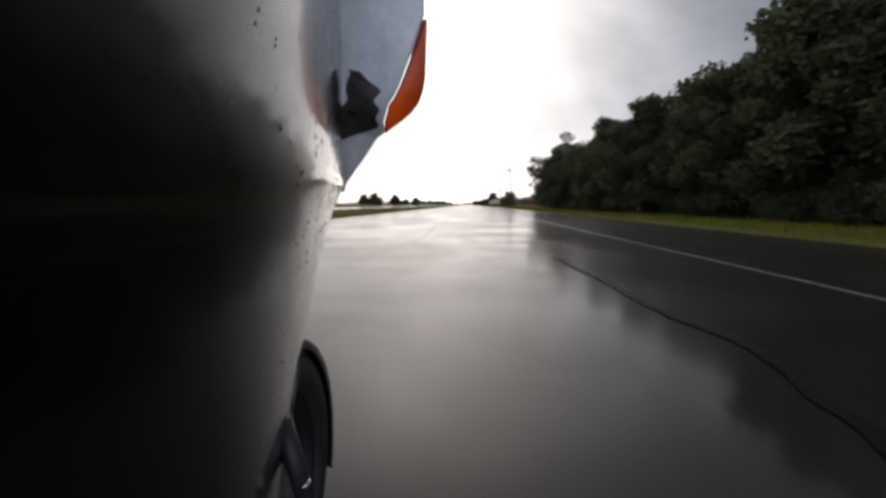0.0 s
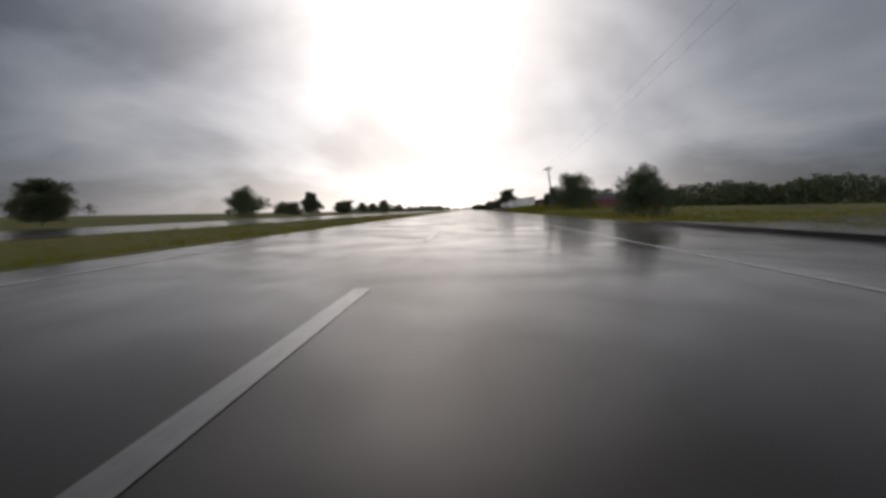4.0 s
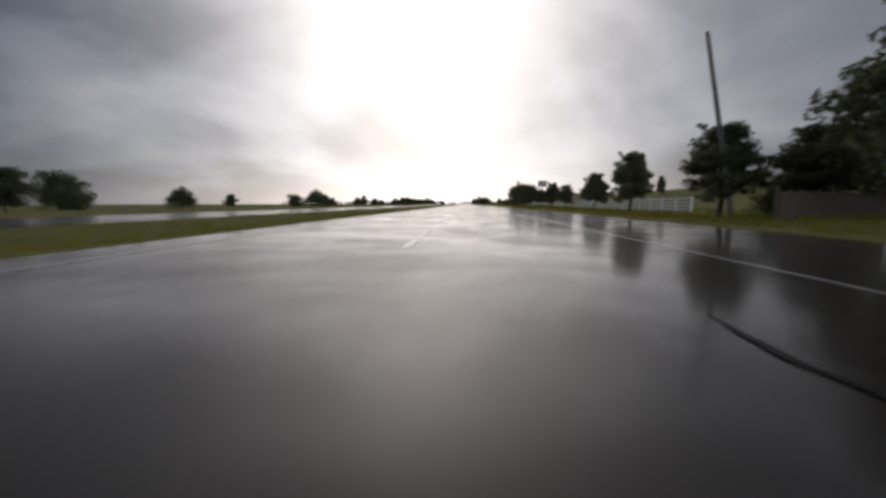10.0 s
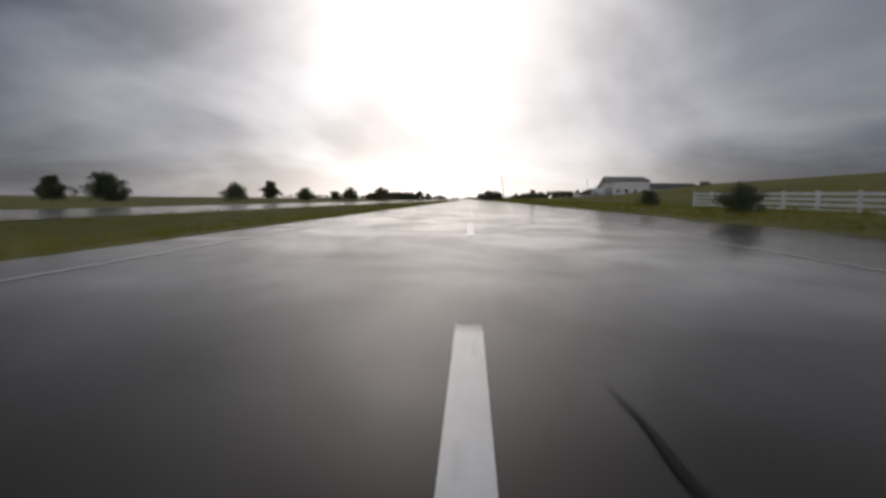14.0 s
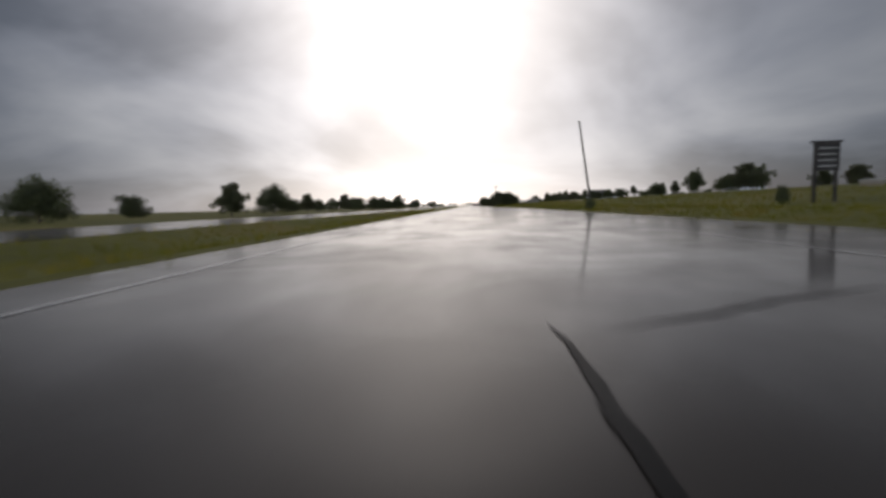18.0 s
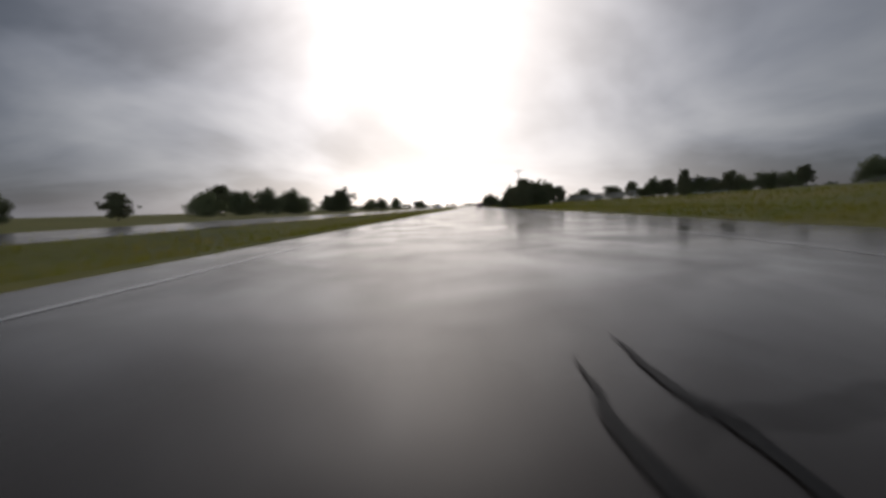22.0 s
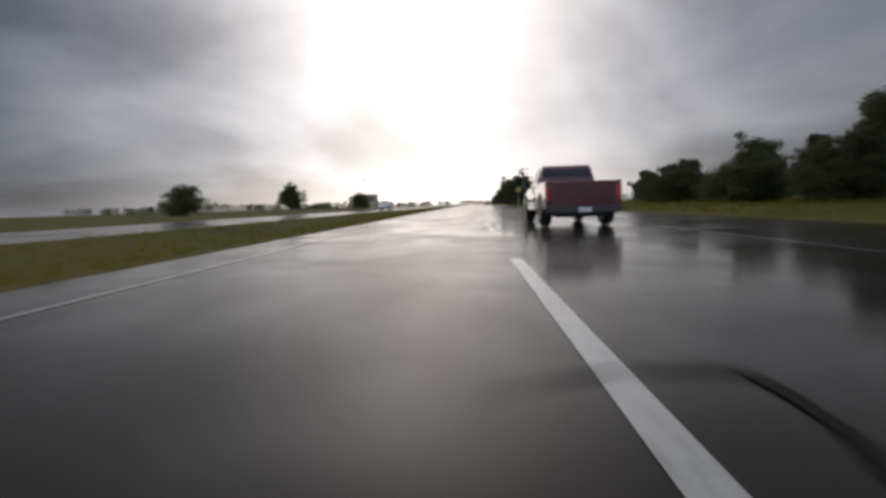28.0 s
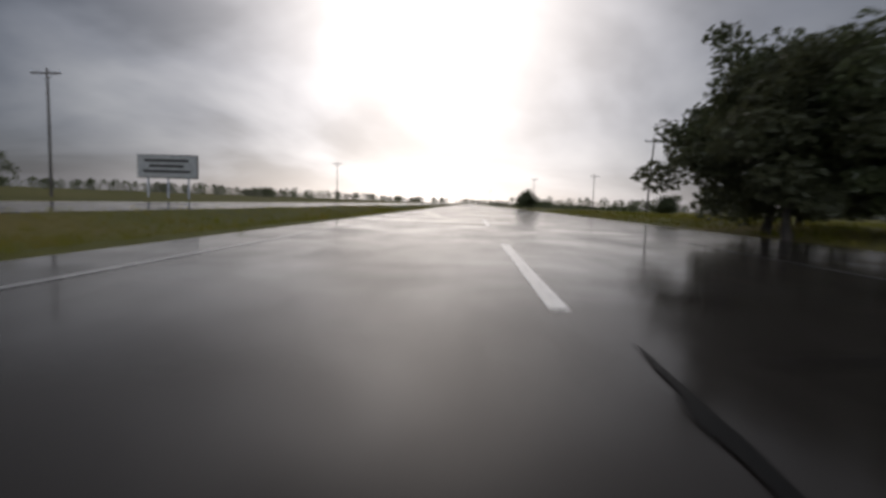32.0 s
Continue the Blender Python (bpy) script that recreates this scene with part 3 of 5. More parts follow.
# ---- trees ----
def tree_mesh(kind, seed, leaves, leaf=0.2):
    """One tree of about 1 m crown units: tapered trunk, forked limbs and a crown of leaf cards gathered in clumps. Height about 7 m."""
    r = random.Random(seed)
    tip = {"round": (7.0, 2.9, 1.3), "tall": (8.0, 2.2, 1.2), "bush": (4.2, 2.8, 0.15), "pear": (7.0, 1.8, 1.5)}[kind]
    height, spread, bare = tip
    bm = bmesh.new()
    p, rad = Vector((0, 0, -0.15)), 0.17 if kind != "bush" else 0.1
    stem = []
    for i in range(6):
        q = p + Vector((r.uniform(-0.14, 0.14), r.uniform(-0.14, 0.14), (height * 0.75) / 6))
        tube(bm, p, q, rad, rad * 0.8, 8)
        stem.append((q.copy(), rad * 0.8))
        p, rad = q, rad * 0.8
    clumps = []
    n_limb = 20 if kind != "bush" else 18
    for i in range(n_limb):
        t = i / (n_limb - 1)
        base_z = bare + (height * 0.72 - bare) * t
        j = min(range(len(stem)), key=lambda a: abs(stem[a][0].z - base_z))
        a = i * 2.4 + r.uniform(-0.5, 0.5)
        prof = {"round": math.sin(math.pi * (0.22 + 0.68 * t)), "tall": math.sin(math.pi * (0.25 + 0.68 * t)), "bush": math.cos(t * 1.2), "pear": math.sin(math.pi * (0.34 + 0.58 * t))}[kind]
        reach = spread * prof * r.uniform(0.65, 1.08)
        s = stem[j][0].copy()
        s.z = base_z
        e = s + Vector((math.cos(a) * reach, math.sin(a) * reach, reach * r.uniform(0.1, 0.55) + (height * (0.1 if kind == "pear" else 0.17) if t > 0.85 else 0)))
        m = s.lerp(e, 0.5) + Vector((0, 0, 0.15 * reach))
        tube(bm, s, m, stem[j][1] * 0.55, stem[j][1] * 0.35, 6)
        tube(bm, m, e, stem[j][1] * 0.35, 0.012, 5)
        for c, w in ((e, 1.0), (m, 0.85)):
            clumps.append((c, r.uniform(0.8, 1.25) * w * (spread / 2.6)))
            for _ in range(2):
                o = Vector((r.gauss(0, 1), r.gauss(0, 1), r.gauss(0, 0.7))) * 0.75 * (spread / 2.6)
                clumps.append((c + o, r.uniform(0.45, 0.9) * (spread / 2.6)))
    trunk_me = bpy.data.meshes.new("trunk")
    bm.to_mesh(trunk_me)
    bm.free()
    trunk_me.materials.append(M_BARK)
    v, f = [], []
    weights = [c[1] ** 2 for c in clumps]
    for c, rad in r.choices(clumps, weights, k=leaves):
        d = Vector((r.gauss(0, 1), r.gauss(0, 1), r.gauss(0, 1))).normalized() * rad * (r.random() ** 0.45)
        d.z *= 0.75
        q = c + d
        if q.z < 0.05:
            q.z = 0.05 + r.random() * 0.3
        t1 = Vector((r.gauss(0, 1), r.gauss(0, 1), r.gauss(0, 0.6))).normalized()
        t2 = t1.cross(Vector((r.gauss(0, 1), r.gauss(0, 1), r.gauss(0, 1)))).normalized()
        s = leaf * r.uniform(0.6, 1.25)
        n = t1.cross(t2) * s * 0.18
        k = len(v)
        v += [q - t1 * s * 0.6, q + t2 * s * 0.32 + n, q + t1 * s * 0.6, q - t2 * s * 0.32 + n]
        f += [(k, k + 1, k + 2), (k, k + 2, k + 3)]
    crown = bpy.data.meshes.new("crown")
    crown.from_pydata([tuple(a) for a in v], [], f)
    crown.materials.append(M_LEAF[seed % 2])
    return trunk_me, crown


TREES = {}
for key, kind, seed, leaves, leaf in (("round", "round", 1, 20000, 0.25), ("round_b", "round", 4, 20000, 0.25), ("tall", "tall", 3, 18000, 0.25), ("bush", "bush", 2, 14000, 0.2),
                                      ("bush_b", "bush", 6, 14000, 0.2), ("pear", "pear", 5, 15000, 0.2)):
    TREES[key] = tree_mesh(kind, seed, leaves, leaf)
tree_rng = random.Random(3)


def tree(key, x, y, height, label, group="", name="tree", wide=1.0):
    base = {"round": 7.0, "round_b": 7.0, "tall": 8.0, "bush": 4.2, "bush_b": 4.2, "pear": 7.0}[key]
    s = height / base
    m = pose(x, y, ground_z(x, y) if not (ROAD_L < x < SHOULDER_R) else 0, 0, 0, tree_rng.uniform(0, 360)) @ Matrix.Diagonal((s * wide, s * wide, s, 1))
    ob = thing(name, m, label, name, group)
    for n, me in zip(("trunk", "crown"), TREES[key]):
        c = new(n, me)
        c.parent = ob
    return ob


GROVE = "trees of the roadside grove"
# grove ahead, beside the shoulder
for key, x, y, h, w in (("round", 12.4, 60.2, 6.2, 0.85), ("round_b", 15.4, 60.8, 4.9, 0.9), ("tall", 17.6, 63.2, 4.6, 1.0), ("round", 20.4, 60.6, 3.9, 0.85), ("round_b", 18.8, 66.5, 5.0, 1.0), ("round", 13.2, 70, 5.4, 0.95), ("round_b", 16.2, 73, 5.6, 1.0),
                        ("round", 12.2, 78.5, 5.2, 1.0), ("round_b", 11.3, 86, 5.3, 0.9), ("tall", 14.5, 88, 5.4, 1.0), ("bush", 11.2, 92.5, 2.9, 1.0), ("bush_b", 10.8, 97.5, 2.8, 1.1), ("bush", 12.2, 103, 2.9, 1.1),
                        ("bush_b", 13.4, 62.5, 2.4, 1.0), ("bush", 16.8, 61.0, 2.2, 1.0), ("bush_b", 12.3, 74, 2.6, 1.0)):
    tree(key, x, y, h, "dark green broadleaf tree in a dense grove by the road" if "bush" not in key else "low dark bush at the edge of the grove", GROVE, "tree" if "bush" not in key else "bush", w)
# behind the fence on the slope
for key, x, y, h, w in (("pear", 26.2, 8.2, 3.6, 0.8), ("round", 33.3, 11.5, 2.8, 1.1), ("bush", 29, 14, 1.8, 1.0), ("round", 36, 71, 2.9, 1.1), ("bush_b", 33, 76, 1.6, 1.0), ("round", 38.1, 65, 3.6, 0.95), ("round_b", 43.6, 66.4, 4.2, 0.95),
                        ("round", 47.2, 67.2, 4.0, 0.95), ("round_b", 56, 70, 4.0, 1.0), ("bush", 41, 68, 1.9, 1.0), ("bush_b", 52, 69, 2.0, 1.0), ("bush", 27.8, 74, 1.4, 1.2)):
    tree(key, x, y, h, "dark round-crowned tree behind the pasture fence" if "bush" not in key else "dark bush behind the pasture fence", "trees behind the fence", "tree" if "bush" not in key else "bush", w)
# clump further on by the shoulder
for key, x, y, h, w in (("round_b", 10.9, 208.8, 5.7, 1.12), ("round", 9.4, 231, 5.4, 1.25), ("round_b", 12.6, 229, 5.6, 1.2), ("round", 14.6, 232, 5.4, 1.2), ("round_b", 10.2, 233.5, 6.2, 1.12), ("tall", 14.2, 238, 5.6, 1.3)):
    tree(key, x, y, h, "spreading dark tree standing over its reflection by the road", "trees by the far bend", wide=w)
# across the median
for key, x, y, h in (("bush", -40, 150, 4.5), ("bush_b", -48, 155, 4.8), ("round", -55, 160, 6.5), ("bush", -62, 165, 4.5), ("round_b", -36, 190, 6.0), ("bush_b", -44, 210, 4.5), ("bush", -34, 240, 4.0),
                     ("round", -60, 260, 6.5), ("bush_b", -50, 300, 5), ("round_b", -42, 330, 6), ("bush", -30, 350, 4)):
    tree(key, x, -108 + y, h, "distant dark green tree beyond the opposite carriageway", "trees across the road", "tree" if "bush" not in key else "bush")
# wood at the start of the stretch
k = 0
for y in range(-648, -560, 5):
    for x in (16.4, 20.8, 26.0):
        k += 1
        tree(("round", "tall", "round_b")[k % 3], x + tree_rng.uniform(-1.2, 1.2), y + tree_rng.uniform(-1.5, 1.5), tree_rng.uniform(6.4, 8.4) * (1.29 if y < -610 else 1.17 if y < -572 else 1.38), "dark dense woodland tree beside the wet road", "roadside wood", wide=1.1)
for i in range(20):
    tree(("bush", "bush_b")[i % 2], 16.0 + tree_rng.uniform(-0.5, 1.5), -646 + i * 4.3 + tree_rng.uniform(-1, 1), tree_rng.uniform(2.0, 2.9), "low dark undergrowth bush at the foot of the wood", "undergrowth", "bush", 1.1)
SINGLES = [("tall", 16.7, -549.5, 7.4, 1.0), ("bush_b", 20.0, -552, 4.0, 1.0), ("bush", 12.6, -508.5, 2.8, 0.8), ("bush_b", 16.0, -471.0, 4.5, 0.85), ("pear", 13.6, -469.3, 3.4, 0.8), ("pear", 13.2, -465.8, 2.6, 0.7),
           ("round", 15.4, -363.6, 7.1, 0.92), ("pear", 12.4, -356.3, 4.3, 1.35), ("pear", 15.4, -357.9, 3.9, 1.6), ("bush", 15.2, -357.0, 1.7, 1.2), ("pear", 12.5, -344.4, 4.4, 1.1), ("pear", 13.0, -333.2, 3.6, 1.15),
           ("pear", 44.6, -266.2, 5.2, 0.7), ("pear", 12.5, -323.2, 2.9, 1.15), ("pear", 12.4, -314.4, 3.4, 1.1), ("pear", 13.0, -308.1, 2.4, 1.1), ("pear", 12.7, -303.7, 2.8, 1.05), ("pear", 12.7, -293.5, 3.9, 1.1),
           ("pear", 12.4, -289.8, 2.2, 0.7), ("pear", 12.0, -283.6, 4.3, 1.1), ("bush", 12.8, -278.8, 1.75, 0.5), ("round", 12.4, -268.9, 4.2, 0.85), ("round_b", 13.4, -271.5, 4.4, 0.9), ("round", 15.0, -266.0, 4.7, 0.9),
           ("bush", 14.2, -265.0, 2.2, 0.8), ("bush", 12.0, -248.6, 1.05, 1.15), ("bush_b", 15.5, -228, 1.2, 0.9), ("bush", 11.0, -116.4, 0.95, 0.6), ("bush_b", 15.9, -136.0, 0.9, 0.5),
           ("round", 19.8, 164, 3.4, 1.05), ("round_b", 23.2, 166, 4.0, 1.15), ("round", 22.6, 171, 3.0, 1.1), ("bush", 21.0, 167, 2.2, 1.0), ("bush_b", 25.0, 172, 2.4, 1.0), ("round_b", 66.3, 269.6, 6.0, 1.15), ("round", 60.0, 237.7, 5.0, 0.95), ("round_b", 64.0, 240.5, 4.6, 1.1),
           ("bush", 11.5, 316, 3.2, 1.0), ("bush_b", 22.0, 272, 2.0, 1.0)]
for key, x, y, h, w in SINGLES:
    tree(key, x, y, h, "single dark green tree on the grass by the fence" if "bush" not in key else "dark green bush on the grass verge", "", "tree" if "bush" not in key else "bush", w)
# wood beside the right-hand lane further on
k = 0
for y in range(98, 148, 6):
    for x in (16.5, 21.0):
        k += 1
        tree(("round_b", "tall", "round")[k % 3], x + tree_rng.uniform(-1, 1), y + tree_rng.uniform(-1.5, 1.5), tree_rng.uniform(4.8, 5.9) * (0.95 if y < 120 else 0.86 if y < 131 else 0.62), "dark leafy tree at the edge of a roadside wood", "second roadside wood")
for i in range(18):
    tree(("bush", "bush_b")[i % 2], (15.6, 19.5)[i % 3 == 0] + tree_rng.uniform(-0.6, 0.8), 97 + i * 3 + tree_rng.uniform(-1, 1), tree_rng.uniform(1.6, 2.4), "low dark undergrowth bush at the foot of the roadside wood", "undergrowth of the second wood", "bush", 1.2)
# scattered bushes beyond the opposite carriageway
for i in range(40):
    y = -640 + i * 19 + tree_rng.uniform(-6, 6)
    tree(("bush", "round", "bush_b")[i % 3], tree_rng.uniform(-50, -27), y, tree_rng.uniform(2.6, 4.6), "green hedgerow tree beyond the opposite carriageway", "hedgerow trees", "tree" if i % 3 == 1 else "bush")
# on the rise behind the fields
for key, x, d, h, w in (("round", 92, 117, 8.6, 1.05), ("round_b", 98, 121, 7.4, 1.0), ("bush", 87, 120, 4.4, 1.2), ("round_b", 74, 113.5, 6.8, 1.0), ("tall", 69, 117, 4.6, 1.1), ("bush_b", 64, 118, 3.2, 1.1), ("round", 127, 194, 9.0, 1.1),
                        ("round_b", 134, 190, 8.0, 1.0), ("pear", 99, 208, 7.0, 1.0), ("bush", 94, 206, 4.2, 1.3), ("bush_b", 107, 256, 6.5, 1.2), ("bush", 75, 150, 4.2, 1.0), ("pear", 69, 160, 5.0, 1.0), ("bush_b", 66, 168, 3.6, 1.3),
                        ("bush", 62, 172, 3.4, 1.2), ("pear", 54, 182, 5.2, 1.0), ("bush", 50, 186, 3.5, 1.4), ("pear", 43.5, 190, 5.0, 1.0), ("bush_b", 39, 192, 3.4, 1.2), ("bush", 46, 184, 3.0, 1.0), ("round_b", 150, 165, 8.0, 1.0),
                        ("bush", 58, 176, 3.0, 1.1), ("round", 130, 120, 7.5, 1.0), ("bush_b", 33, 200, 3.2, 1.2)):
    tree(key, x, -108 + d, h, "dark tree among the houses on the rise" if "bush" not in key else "dark bush on the rise behind the field", "trees on the rise", "tree" if "bush" not in key else "bush", w)


def far_wood(name, spans, seed, label):
    """Distant woods: one mass of clumped leaf cards with an uneven top."""
    r = random.Random(seed)
    v, f = [], []
    for x0, y0, x1, y1, n, h in spans:
        for i in range(n):
            t = r.random()
            cx, cy = x0 + (x1 - x0) * t + r.gauss(0, 6), y0 + (y1 - y0) * t + r.gauss(0, 6)
            top = h * (0.55 + 0.6 * abs(noise.noise(Vector((cx * 0.035, cy * 0.035, 1)))) + 0.25 * r.random())
            for _ in range(60 + int(top * 14)):
                hh = r.random() ** 0.8
                wide = max(2.2, top * 0.42) * math.sqrt(max(0.05, 1.0 - hh * hh))
                q = Vector((cx + r.gauss(0, wide * 0.7), cy + r.gauss(0, wide * 0.7), top * hh))
                t1 = Vector((r.gauss(0, 1), r.gauss(0, 1), r.gauss(0, 0.6))).normalized()
                t2 = t1.cross(Vector((r.gauss(0, 1), r.gauss(0, 1), r.gauss(0, 1)))).normalized()
                s = r.uniform(0.25, 0.5)
                k = len(v)
                v += [tuple(q - t1 * s), tuple(q + t2 * s * 0.6), tuple(q + t1 * s), tuple(q - t2 * s * 0.6)]
                f += [(k, k + 1, k + 2, k + 3)]
    return tagged(mesh_object(name, v, f, M_LEAF[0]), label, "woods", kind="stuff")


far_wood("far_woods", [(-260, 420, -70, 480, 120, 6), (-200, 620, -20, 700, 120, 6), (24, 420, 40, 330, 40, 1.6), (30, 520, 240, 460, 130, 6), (90, 250, 300, 200, 90, 5), (-14, 900, 120, 860, 120, 7),
                       (95, 40, 130, 190, 90, 5), (48, -370, 120, -435, 210, 7.5)], 9, "low distant tree line along the horizon")


# ---- poles, signs ----
def utility_pole(x, y, h, lean=0.0, arms=1, arm=1.1):
    ob = thing("utility_pole", pose(x, y, ground_z(x, y), 0, lean), "tall weathered wooden utility pole with crossarm beside the road", "utility pole", "utility poles")
    part("pole", tube(bmesh.new(), (0, 0, -0.2), (0, 0, h), 0.11, 0.075, 12), M_POLE, ob)
    for i in range(arms):
        z = h - 0.35 - 0.75 * i
        boxed("crossarm", M_POLE, ob, -arm, arm, -0.16, -0.07, z - 0.06, z + 0.06, bevel=0.01)
        for xx in (0.1 - arm, -0.4 * arm, 0.4 * arm, arm - 0.1):
            part("insulator", tube(bmesh.new(), (xx, -0.115, z + 0.05), (xx, -0.115, z + 0.22), 0.045, 0.03, 8), M_STEEL, ob)
        for s in (-1, 1):
            part("brace", tube(bmesh.new(), (s * 0.55 * arm, -0.1, z - 0.05), (0, -0.1, z - 0.5), 0.02, 0.02, 6), M_STEEL, ob)
    return ob


for x, y, h, lean, arms in ((12.2, 67, 9.0, -3.0, 1), (11.2, 206.6, 7.4, -4, 2), (12.0, -531.5, 9.3, -6, 2), (14.6, -580, 8.6, 0, 1), (13.4, -471, 5.9, -8, 1), (13.4, -413.8, 5.7, -7, 0),
                            (12.3, -357.6, 7.4, -10, 0), (11.2, -116, 8.0, -8, 0), (20.7, 275, 8.7, 2, 1), (30.6, 341, 8.7, 0, 1), (19.0, 366, 8.7, 0, 1), (12.0, 520, 8.7, 0, 1), (-30, 250, 9, 0, 1), (-31, 330, 9, 0, 1)):
    utility_pole(x, y, h, lean, arms, 0.6 if y == -471 else 1.1)
# transformer can on the pole by the barn
for p in [o for o in scene.objects if o.name.startswith("utility_pole") and abs(o.location.y + 413.8) < 1]:
    part("transformer", tube(bmesh.new(), (0.3, -0.05, 4.5), (0.3, -0.05, 5.2), 0.2, 0.2, 14), M_STEEL, p, "grey transformer can")


def cable(p, q, sag):
    """A hanging power cable from pole top to pole top."""
    p, q = Vector(p), Vector(q)
    pts = [p.lerp(q, i / 16) - Vector((0, 0, sag * 4 * (i / 16) * (1 - i / 16))) for i in range(17)]
    bm = bmesh.new()
    rings = [[bm.verts.new(c + Vector((0.0055 * math.cos(a * 1.5708), 0, 0.0055 * math.sin(a * 1.5708)))) for a in range(4)] for c in pts]
    for a, b in zip(rings, rings[1:]):
        for i in range(4):
            bm.faces.new((a[i], a[(i + 1) % 4], b[(i + 1) % 4], b[i]))
    return tagged(part("power_cable", bm, M_BLACK), "thin black power cable hanging between utility poles", "cable", "power cables")


for off in (-0.45, 0.45):
    cable((11.0 + off, -531.6, 9.1), (12.6 + off, -471.1, 6.2), 0.5)
    cable((12.6 + off, -471.1, 6.2), (12.75 + off * 0.2, -413.9, 5.85), 0.7)


def billboard(x, y):
    ob = thing("billboard", pose(x, y, ground_z(x, y), 0, 0, -8), "distant dark roadside billboard on steel posts beyond the median", "billboard")
    for q in (-2.6, 0, 2.6):
        part("post", tube(bmesh.new(), (q, 0.15, -0.2), (q, 0.15, 4.6), 0.12, 0.1, 10), M_STEEL, ob)
    boxed("panel", M_GREYWOOD, ob, -3.8, 3.8, -0.1, 0.02, 2.3, 4.7, bevel=0.02)
    boxed("frame", M_DARKSIGN, ob, -3.9, 3.9, 0.022, 0.06, 2.2, 4.8)
    for i, w in enumerate((2.8, 2.2, 3.0)):
        boxed("lettering_bar", M_DARKSIGN, ob, -w, w, -0.112, -0.104, 4.0 - 0.6 * i, 4.3 - 0.6 * i)
    return ob


billboard(-34, 270)


def diamond_sign(x, y):
    ob = thing("warning_sign", pose(x, y, ground_z(x, y)), "yellow diamond warning sign on a thin steel post", "road sign")
    part("post", tube(bmesh.new(), (0, 0, -0.1), (0, 0, 2.3), 0.03, 0.03, 8), M_STEEL, ob)
    bm = box(bmesh.new(), -0.25, 0.25, -0.006, 0.006, -0.25, 0.25, bevel=0.004)
    bmesh.ops.transform(bm, matrix=Matrix.Translation((0, -0.04, 2.15)) @ Matrix.Rotation(radians(45), 4, "Y"), verts=bm.verts)
    part("sign_face", bm, M_SIGN, ob, "yellow diamond plate")
    return ob


diamond_sign(5.2, 160)


def marker_sign(x, y):
    ob = thing("marker_sign", pose(x, y, 0, 0, -3), "small upright dull olive marker plate on a thin leaning post", "road sign")
    part("post", tube(bmesh.new(), (0, 0, -0.1), (0, 0, 2.2), 0.016, 0.016, 8), M_GREYWOOD, ob)
    boxed("plate", M_OLIVE, ob, -0.14, 0.14, -0.035, -0.018, 1.72, 2.22, bevel=0.004)
    return ob


marker_sign(5.4, -170.3)


def board_sign(x, y, top, wide, label, face=M_DARKSIGN, letters=M_WHITE, posts=None, tall=0.8, lines=2, letter=0.11):
    ob = thing("roadside_board", pose(x, y, ground_z(x, y)), label, "sign")
    for s in (-1, 1):
        boxed("post", posts or M_POLE, ob, s * wide * 0.42 - 0.06, s * wide * 0.42 + 0.06, -0.06, 0.06, -0.1, top, bevel=0.01)
    boxed("board", face, ob, -wide / 2, wide / 2, -0.11, -0.065, top - 0.05 - tall, top - 0.05, bevel=0.01)
    boxed("cap_rail", posts or M_POLE, ob, -wide / 2 - 0.1, wide / 2 + 0.1, -0.13, 0.1, top - 0.04, top + 0.05, bevel=0.01)
    for i in range(lines):
        boxed("lettering_bar", letters, ob, -wide * 0.36, wide * 0.36, -0.118, -0.112, top - 0.27 - letter - 0.28 * i, top - 0.27 - 0.28 * i)
    return ob


board_sign(17.0, -137.4, 2.85, 1.15, "dark wooden roadside sign board on two posts", letters=M_GREYWOOD, posts=M_DARKSIGN, tall=1.3, lines=4, letter=0.055)
board_sign(14.1, -413.2, 1.65, 1.7, "long pale lettered board on two posts by the barn", M_WHITE, M_DARKSIGN)


# ---- fences ----
def rail_fence(x0, y0, x1, y1, n, label, rails=3, post_mat=None, h=1.25, name="fence"):
    ob = thing(name, Matrix.Identity(4), label, "fence")
    post_mat = post_mat or M_WHITE
    prev = None
    for i in range(n + 1):
        t = i / n
        x, y = x0 + (x1 - x0) * t, y0 + (y1 - y0) * t
        z = ground_z(x, y)
        boxed("post", post_mat, ob, x - 0.07, x + 0.07, y - 0.07, y + 0.07, z - 0.15, z + h + 0.08, bevel=0.012)
        if prev:
            px, py, pz = prev
            for r in range(rails):
                zz = h * (0.38 + 0.56 * r / (rails - 1)) if rails == 3 else h * (0.22 + 0.72 * r / (rails - 1))
                bm = bmesh.new()
                d = Vector((x - px, y - py, z - pz))
                box(bm, -0.02, 0.02, -d.length / 2, d.length / 2, -0.07, 0.07, bevel=0.005)
                bmesh.ops.transform(bm, matrix=Matrix.Translation(((x + px) / 2 - 0.09, (y + py) / 2, (z + pz) / 2 + zz)) @ d.to_track_quat("Y", "Z").to_matrix().to_4x4(), verts=bm.verts)
                part("rail", bm, post_mat, ob)
        prev = (x, y, z)
    return ob


rail_fence(25.5, 24, 25.5, 104, 32, "weathered grey rail fence along the rising pasture", post_mat=M_GREYWOOD)
rail_fence(17.6, -342, 17.4, -232, 42, "weathered white four-rail pasture fence along the verge", rails=4, h=1.08)


